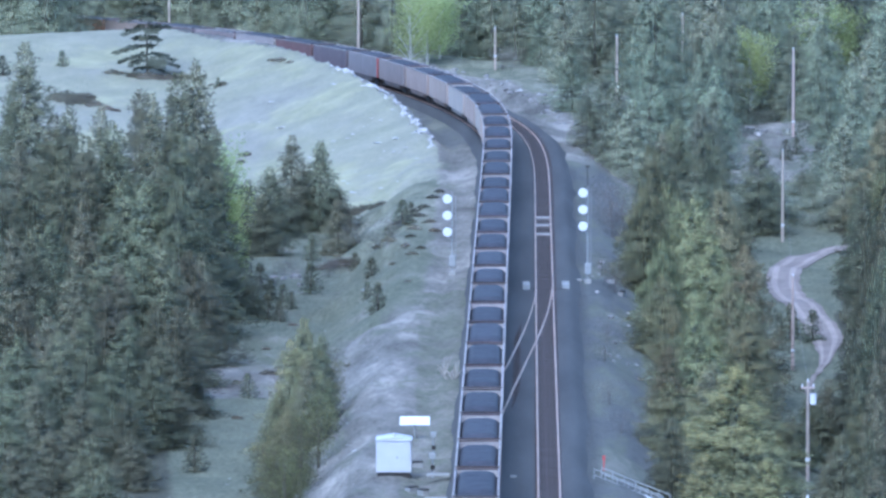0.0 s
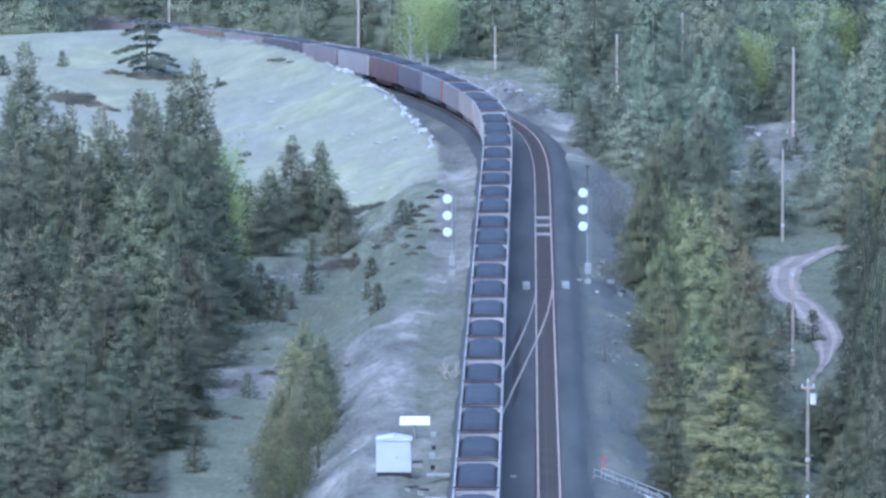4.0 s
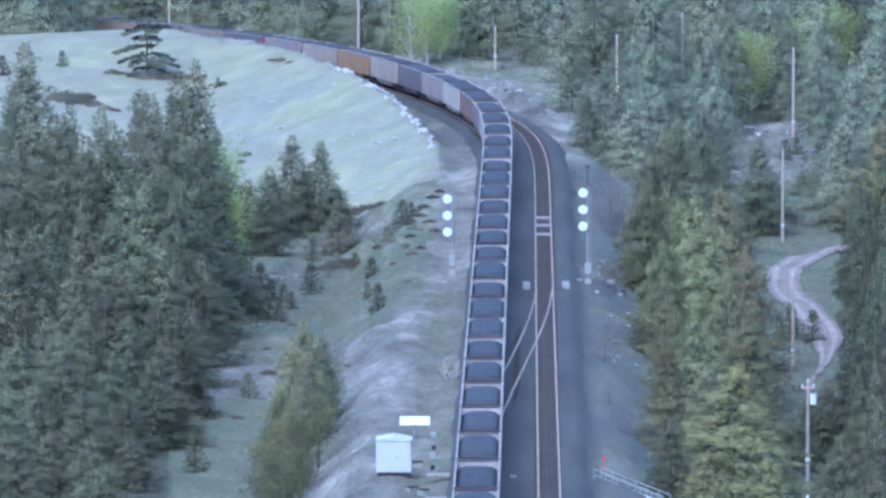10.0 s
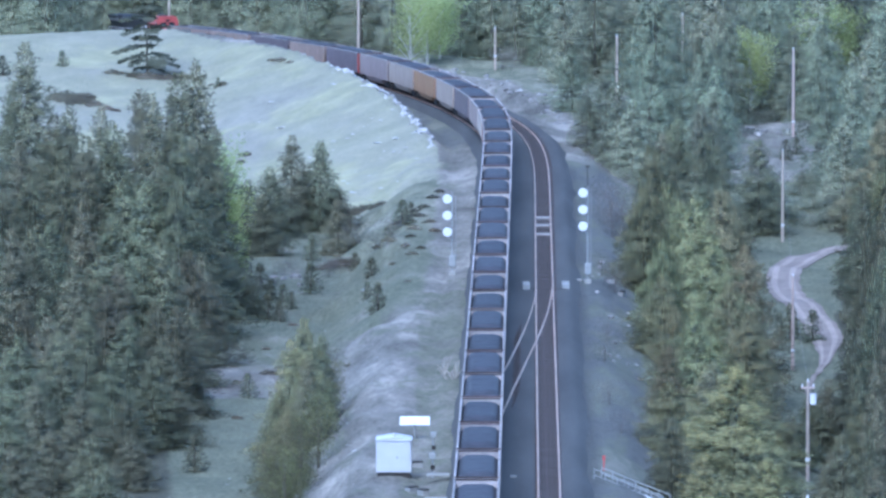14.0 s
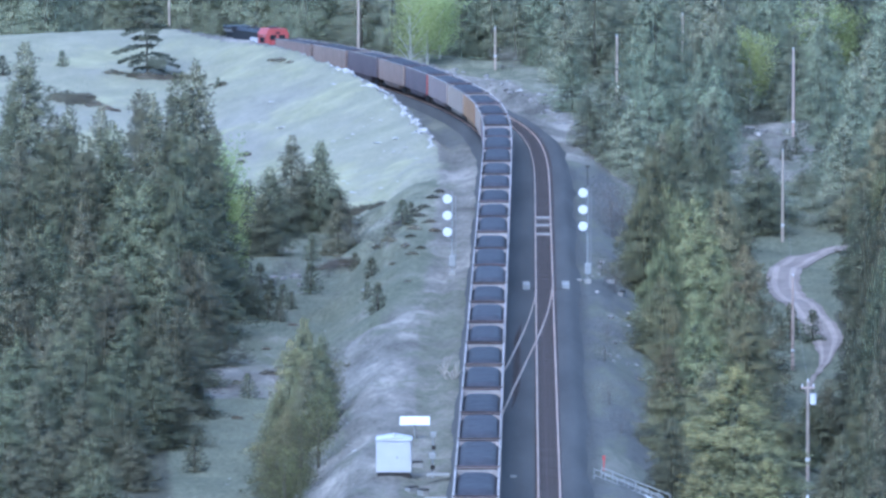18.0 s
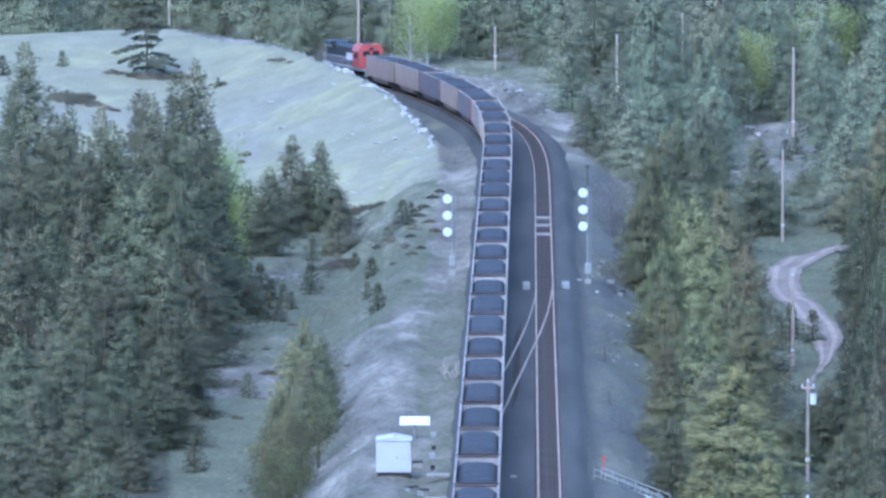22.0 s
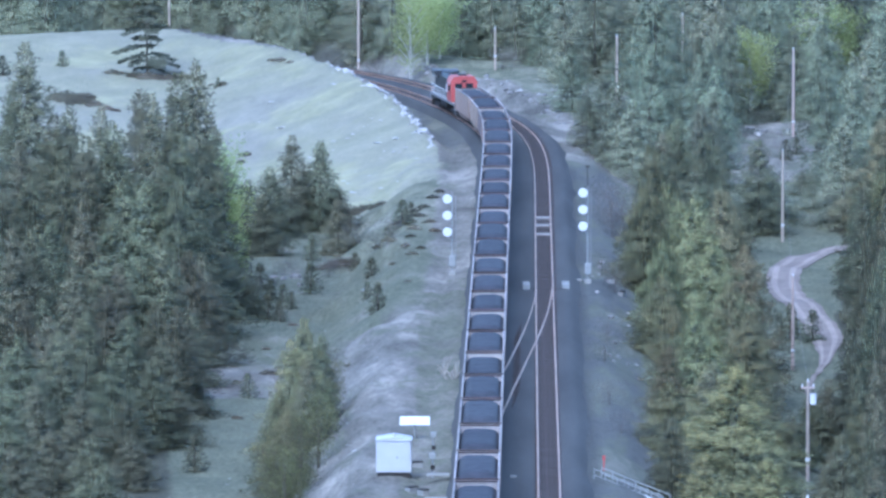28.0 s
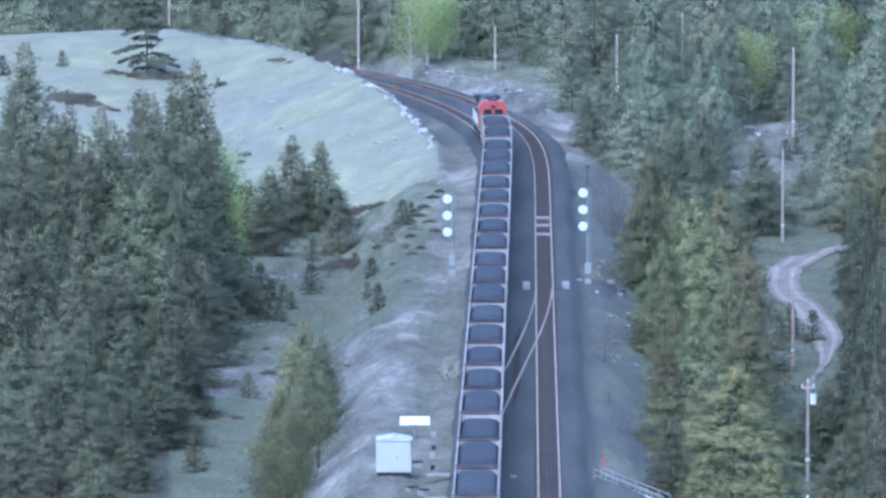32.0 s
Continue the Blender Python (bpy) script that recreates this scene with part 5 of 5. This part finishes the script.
def build_signal(x, y, tall, arm, name, label):
    z = land_at(x, y)
    sg = thing(name, label, "signal", "line signals")
    sg.location = (x, y, z)
    part("base", Geo().box(0, 0, 0.1, 0.6, 0.6, 0.6), "concrete", sg, "concrete footing", 0.03)
    part("mast", Geo().tube((0, 0, 0.4), (0, 0, tall - 0.4), 0.06, 0.05, 10), "silver", sg, "pale steel mast")
    part("finial", Geo().tube((0, 0, tall - 0.4), (0, 0, tall + 0.1), 0.05, 0.02, 8), "silver", sg)
    lad = Geo()
    for sx in (-0.2, 0.2):
        lad.tube((sx + 0.1, 0.42, 0.5), (sx + 0.1, 0.3, tall - 0.3), 0.025, None, 5)
    for k in range(int((tall - 1) / 0.32)):
        lad.tube((-0.1, 0.4, 0.7 + k * 0.32), (0.3, 0.4, 0.7 + k * 0.32), 0.018, None, 5)
    part("ladder", lad, "silver", sg, "pale steel ladder")
    part("case", Geo().box(0, 0.0, 1.35, 0.55, 0.4, 1.0), "silver", sg, "grey relay case", 0.03)
    for k in range(3):
        zz = tall - 0.55 - k * 1.52
        h = part("signal_head", Geo().box(arm, -0.05, zz, 0.34, 0.5, 0.36), "dark", sg, "", 0.03)
        part("target_disc", Geo().tube((arm, -0.34, zz), (arm, -0.3, zz), 0.42, None, 28), "signal_disc", h, "round white target disc")
        part("hood", Geo().tube((arm, 0.2, zz), (arm, 0.55, zz), 0.15, 0.16, 12), "dark", h)
        part("bracket", Geo().box(arm / 2, 0, zz, abs(arm) + 0.1, 0.08, 0.1), "silver", h)


def build_pole(x, y, h, cross, drum, below=0.0):
    z = land_at(x, y)
    p = thing("utility_pole", "weathered brown timber utility pole" + (" with a white transformer" if drum else ""), "utility pole", "power line poles")
    p.location = (x, y, z)
    part("shaft", Geo().tube((0, 0, -0.5), (0, 0, h), 0.17, 0.11, 10), "pole", p)
    part("marker_band", Geo().tube((0, 0, 1.6), (0, 0, 1.85), 0.18, None, 10), "white", p, "pale marker band")
    if cross:
        part("crossarm", Geo().box(0, 0, h - 0.5, 1.1, 0.12, 0.14), "pole", p)
        for sx in (-0.45, 0.45):
            part("insulator", Geo().tube((sx, 0, h - 0.42), (sx, 0, h - 0.2), 0.07, 0.05, 8), "white", p)
    part("cap_insulator", Geo().tube((0, 0, h), (0, 0, h + 0.22), 0.08, 0.05, 8), "white", p)
    if drum:
        d = part("transformer", Geo().tube((0.42, -0.1, h - 1.85), (0.42, -0.1, h - 0.95), 0.27, None, 16), "white", p, "white drum transformer", 0.03)
        part("bushing", Geo().tube((0.42, -0.1, h - 0.95), (0.42, -0.1, h - 0.65), 0.06, 0.04, 8), "dark", d)
        part("drum_lid", Geo().tube((0.42, -0.1, h - 0.97), (0.42, -0.1, h - 0.9), 0.29, 0.2, 16), "silver", d)
    return Vector((x, y, z + h + 0.2))


build_hut()
build_panel()
build_signal(0.85, 698.5, 7.6, -0.45, "line_signal", "three-disc railway signal mast beside the coal train's track")
build_signal(13.1, 689, 8.8, -0.45, "line_signal", "three-disc railway signal mast with a relay case by the empty track")

tops = []
for x, y, h, c, d in [(24.0, 500, 10.5, True, False), (29.7, 619, 8.1, True, True), (31.8, 692, 8.5, False, False), (35.2, 790, 9.4, False, False), (40.15, 875, 10.0, False, False),
                      (29.2, 931, 9.3, False, False), (20.9, 918, 7.8, False, False), (6.6, 966, 5.2, False, False), (-10.9, 984, 9.6, False, False), (-37.0, 1032, 9.6, False, False), (-62, 1068, 9.6, False, False)]:
    tops.append(build_pole(x, y, h, c, d))


def build_wire():
    w = thing("overhead_wire", "thin overhead power line wires hung between timber poles", "wire")
    for a, b in zip(tops, tops[1:]):
        g = Geo()
        n = 12
        last = a
        for k in range(1, n + 1):
            t = k / n
            p = a.lerp(b, t) - Vector((0, 0, 4 * 0.9 * t * (1 - t)))
            g.tube(last, p, 0.012, None, 4, False)
            last = p
        part("wire_span", g, "wire", w)


build_wire()


def build_walkway():
    """White railed steps down the bank beside the line."""
    w = thing("bank_stairs", "white metal stairs with handrails down the gravel bank", "stairs")
    a, b = Vector((11.0, 540.0, -1.0)), Vector((15.8, 537.0, -2.6))
    d = b - a
    q = Vector((-d.y, d.x, 0)).normalized()
    up = Vector((0, 0, 0.85))
    for sgn in (-0.5, 0.5):
        r = Geo()
        n = 6
        for k in range(n + 1):
            p = a.lerp(b, k / n) + q * sgn
            r.tube(p, p + up, 0.035, None, 6)
        for lift in (0.5, 1.0):
            r.tube(a + q * sgn + up * lift, b + q * sgn + up * lift, 0.035, None, 6)
        part("handrail", r, "silver", w, "pale pipe handrail")
        part("stringer", Geo().tube(a + q * sgn, b + q * sgn, 0.09, None, 6), "white", w)
    ang = math.atan2(d.y, d.x)
    for k in range(14):
        p = a.lerp(b, (k + 0.5) / 14)
        part("tread", Geo().box(p.x, p.y, p.z, 0.3, 1.0, 0.05, rz=ang), "white", w, "")


build_walkway()


def small_things():
    # red marker post at the head of the stairs
    x, y = 11.55, 545.5
    p = thing("marker_post", "orange-red lineside marker post", "post")
    p.location = (x, y, land_at(x, y))
    part("post", Geo().box(0, 0, 0.45, 0.1, 0.1, 1.3), "redpaint", p, "", 0.01)
    part("plate", Geo().box(0, -0.07, 1.0, 0.22, 0.03, 0.35), "redpaint", p)
    # switch machines and their rods beside the points
    for u, s, w in ((GAP - 1.75, 184, 0.8), (GAP + 1.75, 184.5, 0.75)):
        x, y, z, h = (float(v) for v in on_line(s, u))
        m = thing("switch_machine", "pale grey switch machine beside the points", "switch machine", "switch gear")
        m.location = (x, y, z - 0.3)
        part("case", Geo().box(0, 0, 0.32, 0.62, 2.6, 0.6), "silver", m, "", 0.03)
        part("lid", Geo().box(0, 0, 0.66, 0.56, 1.3, 0.08), "concrete", m, "", 0.01)
        part("bed_plate", Geo().box(0, 0, 0.0, w, 1.9, 0.08), "concrete", m)
    x, y, z, h = (float(v) for v in on_line(183, GAP))
    alone("switch_rod", Geo().box(x, y, z - 0.12, 3.4, 0.12, 0.05), "dark", "steel switch rod across the points", "rod")
    # timber crossing panels between and beside the rails
    for s in (237.6, 247.5, 256.0):
        x, y, z, h = on_line(s, second(s))
        c = thing("crossing_panel", "weathered timber crossing panel between the rails", "crossing panel", "crossing panels")
        c.location, c.rotation_euler = (float(x), float(y), float(z)), (0, 0, -float(h))
        for k in range(4):
            part("board", Geo().box(0, -0.84 + k * 0.56, -0.08, 1.3, 0.5, 0.12), "plank", c)
    # cable trough across to the signal
    x, y = 11.4, 689.5
    alone("cable_trough", Geo().box(x, y, land_at(x, y) + 0.06, 2.4, 0.4, 0.2), "concrete", "pale concrete cable trough leading to the signal", "trough", "", "", 0.03)
    # cases beside the hut
    for x, y, h, w, nm, lb in ((-0.75, 541.5, 1.5, 0.32, "junction_post", "grey junction post with small boxes beside the hut"), (-0.7, 556, 1.7, 0.3, "junction_post", "grey junction post with a lamp box near the track")):
        p = thing(nm, lb, "post", "junction posts")
        p.location = (x, y, land_at(x, y))
        part("post", Geo().tube((0, 0, -0.2), (0, 0, h), 0.07, None, 8), "silver", p)
        part("box", Geo().box(0, -0.1, h * 0.95, w * 1.4, 0.3, 0.42), "silver", p, "", 0.02)
        part("lower_box", Geo().box(0.02, -0.1, h * 0.4, w, 0.25, 0.3), "dark", p, "", 0.02)
    for x, y, a in ((-1.9, 549, 10), (-2.2, 534, 40), (-1.4, 532.5, 120), (15.2, 693, 20), (16.2, 690, 70)):
        b = thing("battery_box", "low weathered metal box on the gravel", "box", "low metal boxes")
        b.location, b.rotation_euler = (x, y, land_at(x, y)), (0, 0, radians(a))
        part("case", Geo().box(0, 0, 0.2, 0.8, 0.5, 0.45), "concrete", b, "", 0.03)
        part("lid", Geo().box(0, 0, 0.45, 0.86, 0.56, 0.07), "dark", b, "", 0.01)
    # concrete pads by the rail
    for s in (26, 44):
        x, y, z, h = (float(v) for v in on_line(s, 2.35))
        alone("track_box", Geo().box(x, y, z - 0.22, 0.45, 0.6, 0.3), "concrete", "small concrete box between the tracks", "box", "track boxes", "", 0.02)
    for s in (34, 48):
        x, y, z, h = (float(v) for v in on_line(s, -3.0))
        alone("cable_cover", Geo().box(x, y, z - 0.5, 1.6, 0.9, 0.16), "concrete", "pale cable cover slab beside the track", "slab", "cable covers", "", 0.02)
    # a heap of dead branches on the shoulder
    r = random.Random(21)
    x, y = 0.7, 608.0
    z = land_at(x, y)
    heap = thing("dead_branches", "heap of grey dead branches beside the track", "branches")
    heap.location = (x, y, z)
    for k in range(16):
        a = r.uniform(0, 6.28)
        p = Vector((r.uniform(-0.7, 0.5), r.uniform(-2.5, 2.5), 0.0))
        q = p + Vector((math.cos(a) * 0.6, math.sin(a) * 0.9, r.uniform(0.3, 1.5)))
        part("branch", Geo().tube(p, q, 0.06, 0.02, 5), "deadwood", heap)
    # a short lamp post behind the far signal
    x, y = 14.5, 765
    p = thing("lamp_post", "thin grey post with a small crosspiece", "post")
    p.location = (x, y, land_at(x, y))
    part("post", Geo().tube((0, 0, -0.2), (0, 0, 4.6), 0.05, None, 6), "dark", p)
    part("crosspiece", Geo().box(0, 0, 4.6, 0.5, 0.15, 0.15), "dark", p)


small_things()


# ---------------------------------------------------------------- what moves
def motions():
    """The train runs towards the camera, slowing a little, round the bend and down the straight."""
    gone = np.interp(np.arange(33), [0, 2, 6, 10, 14, 17, 20, 25, 30, 32], [0.0, 22.1, 66.4, 110.3, 153.75, 186.1, 218.25, 271.0, 323.4, 344.3])
    for car, s, half in TRAIN:
        rows = []
        for k in range(33):
            rows.append((float(k), car_pose(s - float(gone[k]), half)))
        walk(car, rows)


motions()
